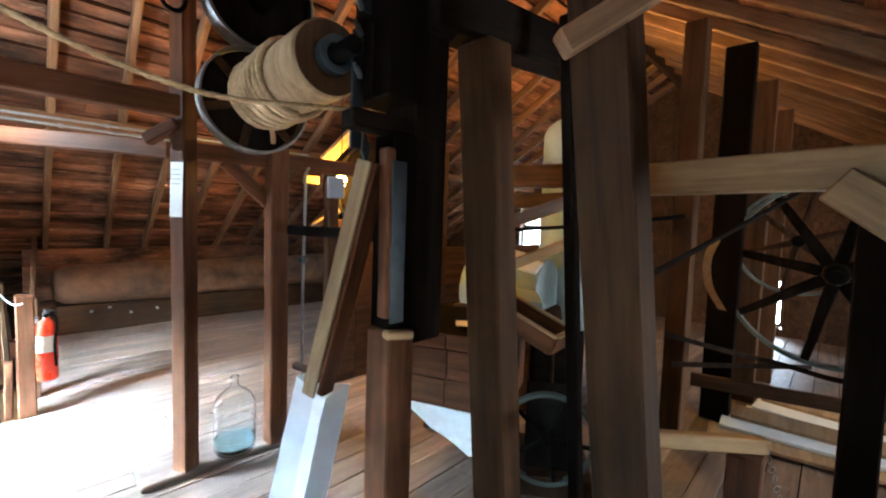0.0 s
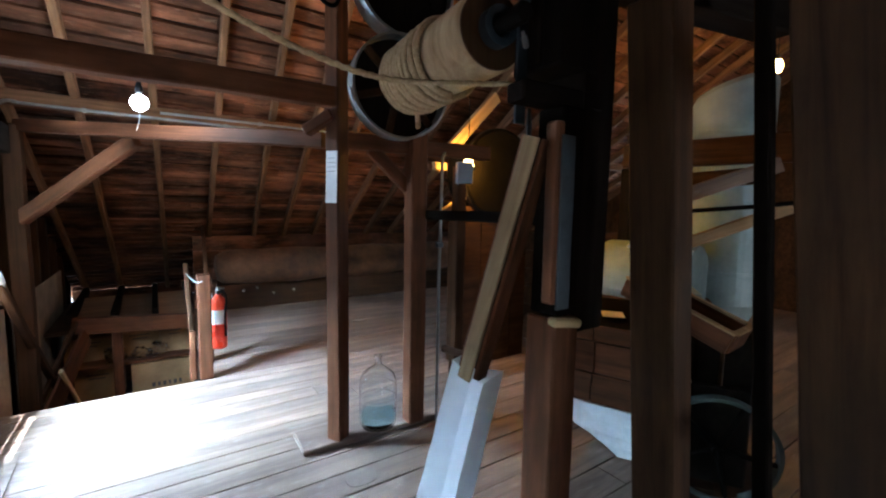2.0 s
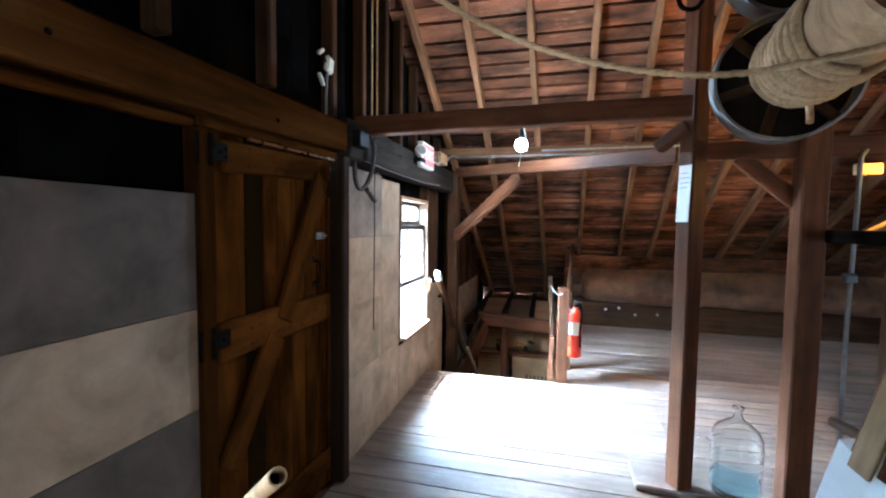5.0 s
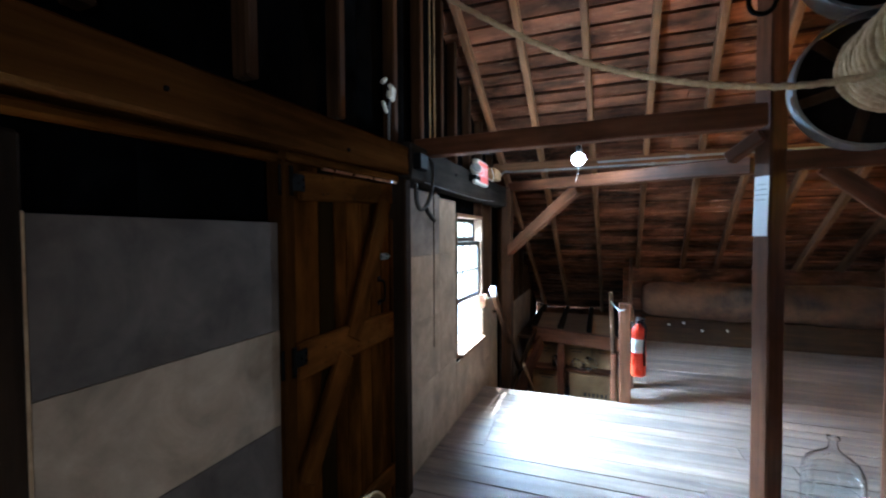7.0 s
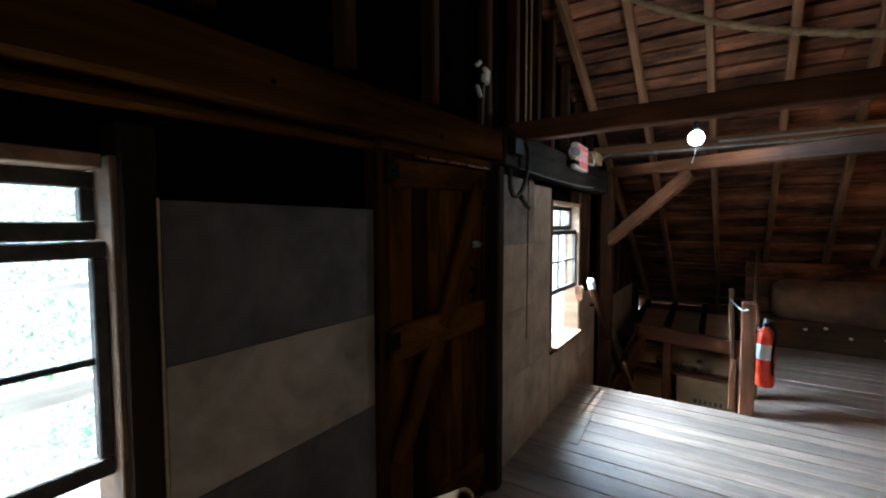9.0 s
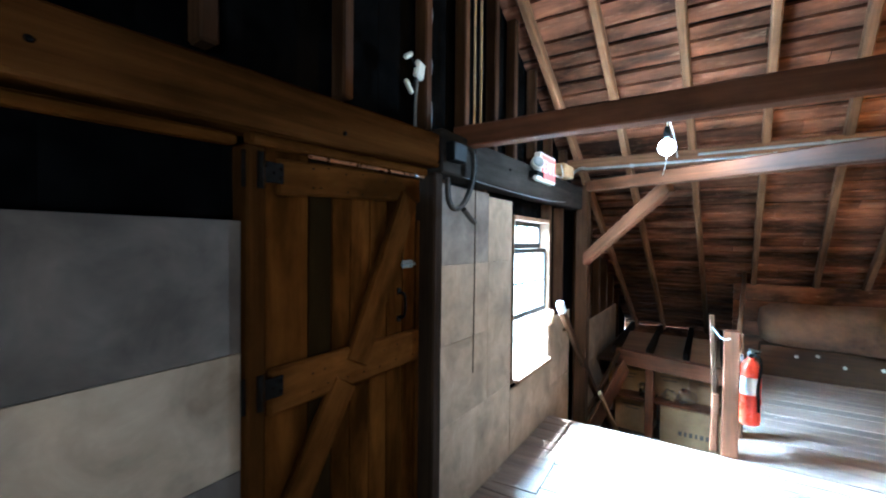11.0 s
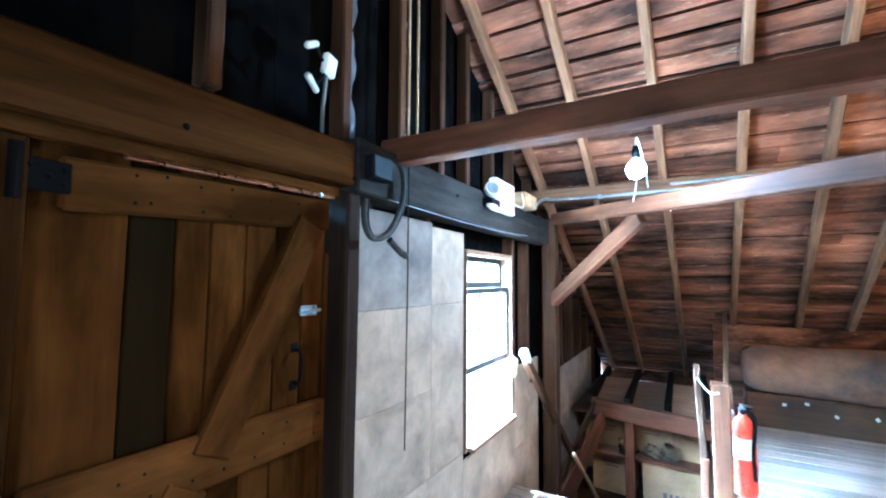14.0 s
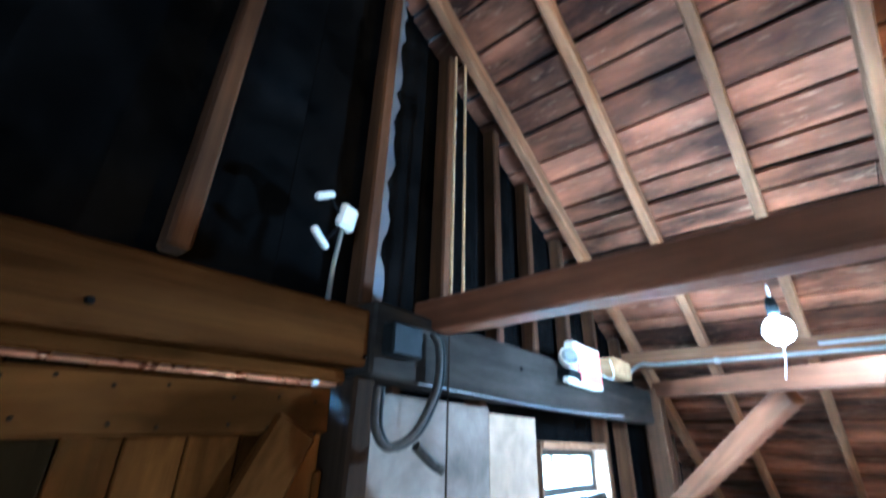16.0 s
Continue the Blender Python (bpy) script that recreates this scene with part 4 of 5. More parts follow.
timber("gate_post", "short brown gate post at the stair opening", "post", (-0.155, 4.27, 0), (-0.150, 4.27, 0.42), 0.035, 0.05, M_RED, up=(1, 0, 0))
timber("gate_bar", "brown worn bar leaning beside the newel", "bar", (-0.155, 4.31, 0.40), (-0.178, 4.31, 0.985), 0.035, 0.04, M_TIMBER, up=(1, 0, 0))
chain_ = thing("hook_wire", "thin steel hook wire between bar and newel", "hook", at=(-0.12, 4.28, 0.83))
under(part("wire", tube(curve_points([(-0.178, 4.29, 0.90), (-0.15, 4.27, 0.86), (-0.11, 4.22, 0.83), (-0.07, 4.20, 0.84)], 5), 0.006, 6), M_STEEL), chain_)
timber("strut", "dark strut rising behind the newel", "strut", (0.0, 4.62, 0.72), (0.12, 6.4, 1.18), 0.04, 0.05, M_TIMBER)


def extinguisher():
    e = thing("fire_extinguisher", "red fire extinguisher with black hose hanging on a post", "fire extinguisher", at=(0.07, 4.5, 0.22))
    m = pose(0.062, 4.43, 0.195) @ Matrix.Diagonal((1.03, 1.03, 1.13, 1))
    body = [(0.05, 0.0), (0.060, 0.008), (0.064, 0.03), (0.064, 0.34), (0.058, 0.375), (0.038, 0.405), (0.022, 0.418), (0.022, 0.43)]
    cyl = under(part("cylinder", solid(body, 32), M_RED_PAINT, m=m, smooth=True), e)
    lab = lathe([(0.0648, 0.20), (0.0652, 0.20), (0.0652, 0.31), (0.0648, 0.31)], 32)
    bmesh.ops.delete(lab, geom=[f for f in lab.faces if f.calc_center_median().y > -0.02 or f.calc_center_median().x > 0.042], context="FACES")
    under(part("label_plate", lab, M_PAPER, m=m, label="white label"), cyl)
    valve = under(part("valve", solid([(0.018, 0.425), (0.02, 0.46), (0.012, 0.47)], 16), M_STEEL, m=m), e)
    under(part("lever", slab(0.13, 0.02, 0.012, 0.003), M_STEEL, m=m @ pose(0.02, 0, 0.475, 0, -14, -120)), e)
    under(part("carry_handle", slab(0.12, 0.022, 0.01, 0.003), M_BLACKPLASTIC, m=m @ pose(0.02, 0, 0.452, 0, 8, -120)), e)
    under(part("hose", tube(curve_points([(0.0, -0.01, 0.45), (0.045, -0.045, 0.44), (0.055, -0.055, 0.38), (0.042, -0.062, 0.25), (0.045, -0.06, 0.14), (0.046, -0.058, 0.10)], 6), 0.010, 8), M_BLACKPLASTIC, m=m, smooth=True), e)
    under(part("gauge", solid([(0.014, 0), (0.014, 0.012)], 16), M_BLACKPLASTIC, m=m @ pose(0, -0.02, 0.445, 90)), valve)
    under(part("wall_hook", slab(0.03, 0.11, 0.03, 0.003), M_STEEL, m=m @ pose(-0.05, 0.1, 0.40)), e)


extinguisher()


# ---------------------------------------------------------------- glass bottle, notices, small boxes
def carboy():
    c = thing("glass_carboy", "large clear glass carboy with a little bluish water", "bottle", at=(0.80, 2.72, 0.037))
    m = pose(0.80, 2.72, 0.037) @ Matrix.Diagonal((0.86, 0.86, 0.95, 1))
    outer = [(0.10, 0.0), (0.128, 0.008), (0.140, 0.03), (0.142, 0.06), (0.142, 0.29), (0.136, 0.335), (0.115, 0.375), (0.075, 0.405), (0.042, 0.425), (0.026, 0.44), (0.022, 0.46), (0.022, 0.485), (0.030, 0.488), (0.030, 0.502), (0.021, 0.505)]
    inner = [(max(r - 0.005, 0.014), z) for r, z in reversed(outer)]
    inner[-1] = (0.0005, 0.012)
    glass = under(part("bottle", lathe([(0.0005, 0.006), *outer, *inner[:-1], (0.10, 0.014), (0.0005, 0.014)], 48), M_BOTTLE, m=m, smooth=True), c)
    glass.visible_shadow = False
    water = under(part("water", solid([(0.09, 0.017), (0.122, 0.03), (0.135, 0.06), (0.135, 0.095)], 40), M_WATER, m=m, smooth=True, label="shallow bluish water"), c)
    water.visible_shadow = False
    ribs = bmesh.new()
    for z in (0.10, 0.20, 0.28):
        lathe([(0.1425, z - 0.004), (0.1438, z), (0.1425, z + 0.004)], 40, ribs)
    rib = under(part("rib", ribs, M_BOTTLE, m=m, smooth=True), c)
    rib.visible_shadow = False


carboy()


def notice(x, y, z, w, h, turn, label, rows, mat=M_PAPER, tilt=0):
    n = thing("paper_notice", label, "notice", at=(x, y, z))
    m = pose(x, y, z, tilt, 0, turn)
    sheet = under(part("sheet", slab(w, 0.003, h, 0.0005), mat, m=m), n)
    for k in range(rows):
        under(part("text_line", slab(w * (0.75 if k % 3 else 0.6), 0.001, 0.003, 0), M_GREY, m=m @ pose(0, -0.0025, h * 0.36 - k * h * 0.085)), sheet)


notice(0.478, 2.676, 1.64, 0.078, 0.297, -58, "white paper notice pinned to the post", 4, tilt=-2)
gb = thing("switch_box", "grey electrical box with a loose sheet on a far post", "electrical box", at=(1.72, 3.05, 1.7))
under(part("box", slab(0.13, 0.07, 0.17, 0.005), M_GREY, m=pose(1.72, 3.06, 1.76, 0, 0, -25)), gb)
under(part("cover", slab(0.115, 0.006, 0.15, 0.002), M_GREY, m=pose(1.703, 3.024, 1.76, 0, 0, -25)), gb)
under(part("knob", slab(0.012, 0.02, 0.02, 0.003), M_BLACKPLASTIC, m=pose(1.79, 3.03, 1.80, 0, 0, -25)), gb)
timber("rear_post", "brown post carrying the electrical box", "post", (1.74, 3.15, 0), (1.74, 3.15, 1.82), 0.09, 0.09, M_TIMBER, "hoist frame posts", up=(1, 0, 0))
timber("brace", "brown brace between post and beam", "brace", (1.02, 2.70, 1.58), (0.74, 2.72, 1.83), 0.05, 0.08, M_RED)
timber("brace", "short orange-lit brace behind the electrical box", "brace", (1.60, 3.2, 1.43), (1.88, 3.26, 1.58), 0.05, 0.05, M_PALE)
timber("lit_strut", "pale strut glowing amber above the work lamp", "strut", (1.80, 3.36, 2.0), (2.34, 3.40, 2.53), 0.05, 0.11, M_PALE)
timber("lit_cleat", "short pale cleat beside the amber lamp", "cleat", (1.58, 3.31, 1.826), (1.71, 3.31, 1.826), 0.05, 0.07, M_PALE)
timber("cross_bar", "black cross bar behind the chute", "bar", (1.10, 2.66, 1.43), (1.16, 1.5, 1.43), 0.06, 0.06, M_BLACK)
vp = thing("valve_pipe", "thin steel pipe with a small valve beside the post", "pipe", at=(1.2, 2.6, 0.0))
under(part("pipe", tube([(1.19, 2.61, 0.0), (1.19, 2.61, 1.0), (1.205, 2.615, 1.8), (1.26, 2.66, 1.86)], 0.010, 8), M_STEEL), vp)
under(part("valve", slab(0.05, 0.03, 0.04, 0.006), M_BLUESTEEL, m=pose(1.19, 2.61, 1.23)), vp)
under(part("valve_handle", slab(0.09, 0.012, 0.012, 0.003), M_BLUESTEEL, m=pose(1.17, 2.59, 1.25, 0, 0, 30)), vp)
def amber_lamp(x, y, z, label):
    al = thing("amber_lamp", label, "lamp", "amber work lamps", at=(x, y, z - 0.05))
    g = under(part("globe", solid([(0.03, -0.05), (0.045, 0.0), (0.03, 0.05)], 20), M_AMBER, m=pose(x, y, z), smooth=True), al)
    g.visible_shadow = False
    under(part("socket", solid([(0.02, 0.05), (0.02, 0.10)], 14), M_BLACKPLASTIC, m=pose(x, y, z)), al)
    under(part("cord", tube([(x, y, z + 0.10), (x, y + 0.005, roof_z(y) - 0.02)], 0.004, 6), M_BLACKPLASTIC), al)


amber_lamp(1.86, 3.19, 1.84, "bare amber work lamp glowing behind the electrical box")
amber_lamp(4.17, 1.82, 2.76, "bare amber work lamp hanging above the machinery")


def round_casing():
    c = thing("round_casing", "dark grey round elevator casing behind the hoist", "casing", at=(2.32, 3.42, 0))
    m = pose(2.32, 3.42, 1.79, 90, 0, 0)
    under(part("drum_cover", solid([(0.40, -0.15), (0.42, -0.14), (0.42, 0.14), (0.40, 0.15)], 48), M_IRON, m=m, smooth=False), c)
    under(part("rim_hoop", ring_band(0.428, 0.012, 0.05, 48), M_SASH, m=m @ pose(0, 0, 0.10), label="pale wooden hoop"), c)
    for k in range(4):
        under(part("leg_board", slab(0.19, 0.03, 1.5, 0.004, 0.002, 3), M_TIMBER, m=pose(2.02 + 0.195 * k, 3.32, 0.75)), c)
    for s_ in (-1, 1):
        under(part("side_board", slab(0.03, 0.24, 1.5, 0.004), M_TIMBER, m=pose(2.32 + s_ * 0.375, 3.455, 0.75)), c)


round_casing()


# ---------------------------------------------------------------- hoist
def hoist():
    h = thing("hoist_drum", "wooden winding drum wrapped with hemp rope, iron pulley at its end", "hoist", at=(0.78, 2.05, 2.15))
    axis = between((0.745, 1.60, 2.165), (0.83, 2.44, 2.165))
    turn = axis @ Matrix.Rotation(radians(90), 4, "Y")
    half = 0.42
    prof = [(0.150, -half), (0.158, -half + 0.012), (0.160, -0.1), (0.158, half - 0.012), (0.150, half)]
    under(part("drum", solid(prof, 40), M_DRUM, m=turn, smooth=False, label="pale scuffed wooden drum"), h)
    for z in (-half - 0.003, half + 0.003):
        under(part("drum_end", solid([(0.147, -0.004), (0.149, 0.0), (0.147, 0.004)], 40), M_TIMBER, m=turn @ pose(0, 0, z), label="dark end grain"), h)
    under(part("axle", solid([(0.035, -0.62), (0.035, 0.52)], 20), M_IRON, m=turn), h)
    under(part("bearing_collar", ring_band(0.075, 0.03, 0.05, 32), M_BLUESTEEL, m=turn @ pose(0, 0, -half - 0.04)), h)
    # Rope turns, looser towards the pulley end.
    pts, k, z = [], 0, -0.10
    while z < 0.38:
        a = k * 2 * math.pi / 26
        pitch = 0.062 if z < 0.05 else (0.040 if z < 0.27 else 0.056)
        pts.append(Vector(((0.173 + 0.004 * math.sin(k * 0.37)) * math.cos(a), 0.173 * math.sin(a), z)))
        z += pitch / 26
        k += 1
    under(part("wound_rope", tube(pts, 0.0165, 10, wave=lambda i, a: 0.2 * math.cos(3 * (a + i * 0.5))), M_ROPE, m=turn, smooth=True, label="tightly wound hemp rope"), h)
    tail = tube(curve_points([(0.83, 2.30, 2.0), (0.86, 2.36, 1.985), (0.875, 2.38, 1.95), (0.87, 2.37, 1.92)], 6), 0.014, 8)
    under(part("rope_tail", tail, M_ROPE, smooth=True), h)
    pm = turn @ pose(0, 0, half + 0.10)
    under(part("pulley_rim", ring_band(0.295, 0.012, 0.11, 56), M_STEEL, m=pm, label="grey iron pulley rim"), h)
    under(part("pulley_web", solid([(0.275, -0.012), (0.28, 0), (0.275, 0.012)], 48), M_BLACK, m=pm @ pose(0, 0, 0.03), label="black wooden web"), h)
    under(part("pulley_hub", solid([(0.06, -0.05), (0.06, 0.05)], 24), M_IRON, m=pm), h)
    for k in range(6):
        a = radians(60 * k + 14)
        spoke = slab(0.24, 0.045, 0.02, 0.005, at=(0.165, 0, 0))
        spoke.transform(Matrix.Rotation(a, 4, "Z"))
        under(part("spoke", spoke, M_TIMBER, m=pm), h)
    return h


hoist()


def upper_pulley():
    p = thing("upper_pulley", "large dark pulley wheel with a grey iron rim", "pulley", at=(0.88, 2.6, 2.75))
    m = between((0.86, 2.45, 2.74), (0.88, 2.65, 2.74)) @ Matrix.Rotation(radians(90), 4, "Y")
    under(part("web", solid([(0.28, -0.012), (0.285, 0), (0.28, 0.012)], 48), M_BLACK, m=m, label="black wooden web"), p)
    under(part("rim", ring_band(0.30, 0.016, 0.12, 56), M_STEEL, m=m), p)
    under(part("hub", solid([(0.07, -0.08), (0.075, 0), (0.07, 0.08)], 24), M_IRON, m=m), p)
    under(part("shaft", solid([(0.03, -0.9), (0.03, 0.3)], 16), M_IRON, m=m), p)
    for k in range(5):
        a = radians(72 * k)
        under(part("bolt", solid([(0.014, -0.03), (0.012, 0.03)], 8), M_IRON, m=m @ pose(0.18 * math.cos(a), 0.18 * math.sin(a), 0)), p)


upper_pulley()

# Bearing frame between drum and main post: black blocks, oversized as shade, blue-grey straps.
bf = thing("bearing_frame", "black bearing blocks with blue-grey iron straps", "bearing frame", at=(0.95, 1.45, 1.95))
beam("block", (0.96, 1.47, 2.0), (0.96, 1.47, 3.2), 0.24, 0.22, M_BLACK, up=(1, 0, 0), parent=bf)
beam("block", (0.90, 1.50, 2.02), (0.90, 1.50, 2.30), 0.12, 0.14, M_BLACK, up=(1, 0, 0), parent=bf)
beam("strap", (0.80, 1.49, 1.80), (0.80, 1.49, 2.26), 0.012, 0.055, M_BLUESTEEL, up=(1, 0, 0), parent=bf)
beam("strap", (0.83, 1.48, 2.34), (0.83, 1.48, 2.9), 0.012, 0.055, M_BLUESTEEL, up=(1, 0, 0), parent=bf)
under(part("strap_foot", slab(0.10, 0.014, 0.09, 0.02), M_BLUESTEEL, m=pose(0.84, 1.48, 1.80, 0, 30, 40)), bf)
for z in (2.24, 2.08, 2.34, 2.42):
    under(part("bolt", solid([(0.012, 0), (0.012, 0.05), (0.007, 0.05), (0.007, 0.075)], 6), M_STEEL, m=pose(0.80, 1.47, z, 0, -70, 35)), bf)
beam("saddle", (0.72, 1.44, 1.90), (1.12, 1.40, 1.90), 0.10, 0.07, M_BLACK, parent=bf)
beam("side_strap", (0.895, 1.325, 1.10), (0.90, 1.335, 1.75), 0.010, 0.075, M_BLUESTEEL, up=(1, 0, 0), parent=bf)
# Brown strip drawn as the lit edge of the black upper post.
beam("splice", (0.862, 1.355, 1.12), (0.862, 1.365, 1.80), 0.06, 0.045, M_RED, up=(1, 0, 0), parent=bf, label="brown strip for the lit edge of the post")
beam("wedge", (0.83, 1.32, 1.06), (0.95, 1.29, 1.05), 0.05, 0.035, M_PALE, parent=bf, label="small pale wedge")
ih = thing("iron_hook", "black iron hook at the top of the post", "hook", at=(0.48, 2.655, 2.66))
under(part("hook", tube(curve_points([(0.54, 2.65, 2.78), (0.52, 2.65, 2.62), (0.48, 2.65, 2.57), (0.42, 2.65, 2.59), (0.405, 2.65, 2.68), (0.42, 2.66, 2.81)], 6), 0.012, 8), M_IRON, smooth=True), ih)

rope_line = curve_points([(0.86, 1.60, 1.985), (0.72, 1.66, 1.975), (0.38, 1.76, 1.955), (0.10, 1.77, 1.985), (-0.20, 1.78, 2.075), (-0.46, 1.78, 2.20), (-0.85, 1.80, 2.47), (-1.15, 1.83, 2.75), (-1.30, 1.86, 3.0)], 40)
tagged(part("hoist_rope", tube(rope_line, 0.0098, 10, wave=lambda i, a: 0.26 * math.cos(3 * (a + i * 0.33))), M_ROPE, smooth=True), "long sagging hemp hoist rope off the drum", "rope")


# ---------------------------------------------------------------- grain chute with its paper boot
def chute():
    c = thing("grain_chute", "pale wooden grain chute ending in a white boot", "chute", at=(0.72, 1.72, 0.0))
    p0, p1 = Vector((0.845, 1.43, 1.745)), Vector((0.765, 1.70, 0.74))
    m = between(p0, p1, up=(-1, -0.35, 0.1))
    length = (p1 - p0).length
    for s in (-1, 1):
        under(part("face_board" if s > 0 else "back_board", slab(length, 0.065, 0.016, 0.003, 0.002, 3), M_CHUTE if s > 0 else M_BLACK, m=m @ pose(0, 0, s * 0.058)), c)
        under(part("side_board", slab(length, 0.016, 0.10, 0.003, 0.002, 3), M_RED, m=m @ pose(0, s * 0.0415, 0)), c)
    beam("peg", (0.80, 1.98, 0.775), (0.80, 1.74, 0.80), 0.03, 0.035, M_TIMBER, parent=c)
    # The boot: a four-sided sleeve, creased, wider at its mouth.
    q0, q1 = Vector((0.785, 1.69, 0.75)), Vector((0.735, 1.86, 0.04))
    bm_ = between(q0, q1, up=(-1, -0.35, 0.1))
    L = (q1 - q0).length
    bm = bmesh.new()
    rng_ = random.Random(2)
    rings = []
    for k in range(9):
        f = k / 8
        a, b = 0.086 + 0.012 * f, 0.085 + 0.006 * f
        ring = []
        for yy, zz in ((-1, -1), (-0.15, -1.0), (1, -1), (1, 1), (0.2, 0.82), (-1, 1)):
            drop = rng_.uniform(-0.02, 0.05) if k == 0 else 0
            ring.append(bm.verts.new((-L / 2 + L * f - drop, yy * a + rng_.uniform(-0.003, 0.003), zz * b + rng_.uniform(-0.003, 0.003))))
        rings.append(ring)
    for a, b in zip(rings, rings[1:]):
        for k in range(6):
            bm.faces.new((a[k], a[(k + 1) % 6], b[(k + 1) % 6], b[k]))
    bmesh.ops.solidify(bm, geom=bm.faces[:], thickness=0.003)
    under(part("boot", bm, M_WHITE, m=bm_, label="white creased sheet boot"), c)


chute()


# ---------------------------------------------------------------- hopper with canvas
def hopper():
    h = thing("wooden_hopper", "reddish plank hopper with a white canvas spout", "hopper", at=(1.75, 1.75, 0))
    face = pose(1.60, 1.68, 0.645, 0, 0, -68)
    for k, (z, hh) in enumerate(((0.165, 0.09), (0.03, 0.175), (-0.145, 0.17))):
        for j in (-1, 1):
            under(part("plank", slab(0.33, 0.025, hh - 0.004, 0.004, 0.002, 2), M_RED, m=face @ pose(j * 0.166 + 0.012 * (k % 2), 0, z)), h)
    under(part("side", slab(0.025, 0.6, 0.42, 0.004), M_RED, m=face @ pose(-0.33, 0.3, -0.02)), h)
    under(part("side", slab(0.025, 0.6, 0.42, 0.004), M_RED, m=face @ pose(0.35, 0.3, -0.02)), h)
    under(part("lid", slab(0.72, 0.62, 0.02, 0.004), M_BLACK, m=face @ pose(0, 0.31, 0.21, 5)), h)
    for x in (-0.3, 0.3):
        under(part("leg", slab(0.06, 0.06, 0.645, 0.005), M_TIMBER, m=face @ pose(x, 0.5, -0.3225)), h)
    bm = bmesh.new()
    top = [(-0.31, -0.018, -0.225), (0.34, -0.018, -0.235), (0.34, 0.38, -0.235), (-0.31, 0.38, -0.225)]
    tip = [(0.16, 0.0, -0.50), (0.28, 0.0, -0.49), (0.28, 0.12, -0.49), (0.16, 0.12, -0.50)]
    n = 6
    rings = []
    for k in range(n + 1):
        f = k / n
        rings.append([bm.verts.new(Vector(a).lerp(Vector(b), f) + noise.noise_vector(Vector(a) * 3 + Vector((f * 3, 0, 0))) * 0.02 * math.sin(math.pi * f)) for a, b in zip(top, tip)])
    for a, b in zip(rings, rings[1:]):
        for k in range(4):
            bm.faces.new((a[k], a[(k + 1) % 4], b[(k + 1) % 4], b[k]))
    bm.faces.new(rings[-1])
    under(part("canvas_spout", bm, M_CANVAS, m=face, label="white canvas spout"), h)
    for x in (-0.2, 0.05):
        under(part("paper_scrap", slab(0.12, 0.10, 0.003, 0), M_PAPER, m=face @ pose(x, 0.2, 0.235, 5, 0, 20)), h)


hopper()


# ---------------------------------------------------------------- machinery beyond the posts
def spoked_wheel(name, label, centre, radius, wide, spokes, rim_mat, spoke_mat, axis_to, thick=0.02, group=""):
    w = thing(name, label, "wheel", group, at=centre)
    a = (Vector(axis_to) - Vector(centre)).normalized() * 0.1
    m = between(Vector(centre) - a, Vector(centre) + a) @ Matrix.Rotation(radians(90), 4, "Y")
    under(part("rim", ring_band(radius, thick, wide, 64), rim_mat, m=m), w)
    under(part("hub", solid([(radius * 0.09, -wide * 0.7), (radius * 0.11, 0), (radius * 0.09, wide * 0.7)], 24), M_IRON, m=m), w)
    under(part("axle", solid([(radius * 0.05, -wide * 2), (radius * 0.05, wide * 2)], 16), M_IRON, m=m), w)
    for k in range(spokes):
        ang = 2 * math.pi * k / spokes + 0.2
        sp = slab(radius * 0.87, radius * 0.10, wide * 0.45, 0.006, at=(radius * 0.55, 0, 0))
        for v in sp.verts:
            v.co.y *= 1.25 - 0.5 * v.co.x / radius
        sp.transform(Matrix.Rotation(ang, 4, "Z"))
        under(part("spoke", sp, spoke_mat, m=m), w)
    return w


spoked_wheel("belt_wheel", "large spoked iron belt wheel with a grey-green rim", (3.72, 0.02, 1.24), 0.66, 0.07, 8, M_RIM, M_BLACK, (4.7, 0.02, 1.24), 0.025)
spoked_wheel("belt_wheel", "smaller spoked iron wheel behind the large one", (4.05, 0.25, 1.45), 0.42, 0.06, 6, M_RIM, M_TIMBER, (5.0, 0.3, 1.45), 0.02)
spoked_wheel("hand_wheel", "small iron wheel near the floor", (1.84, 1.13, 0.34), 0.26, 0.05, 5, M_RIM, M_IRON, (0.9, 0.5, 0.34), 0.018)
hs = thing("wheel_housing", "dark iron housing behind the small wheel", "housing", at=(1.95, 1.2, 0))
under(part("plate", slab(0.03, 0.26, 0.56, 0.01), M_BLACK, m=pose(1.93, 1.17, 0.34, 0, 0, 33)), hs)
under(part("cover", slab(0.25, 0.30, 0.3, 0.02), M_BLACK, m=pose(2.12, 1.25, 0.72, 0, 0, 33)), hs)
under(part("base", slab(0.5, 0.5, 0.12, 0.01), M_TIMBER, m=pose(2.05, 1.25, 0.06, 0, 0, 33)), hs)

timber("iron_pole", "black upright iron-bound pole", "pole", (1.72, 0.88, 0), (1.66, 1.04, 2.5), 0.06, 0.06, M_BLACK, up=(1, 0, 0))


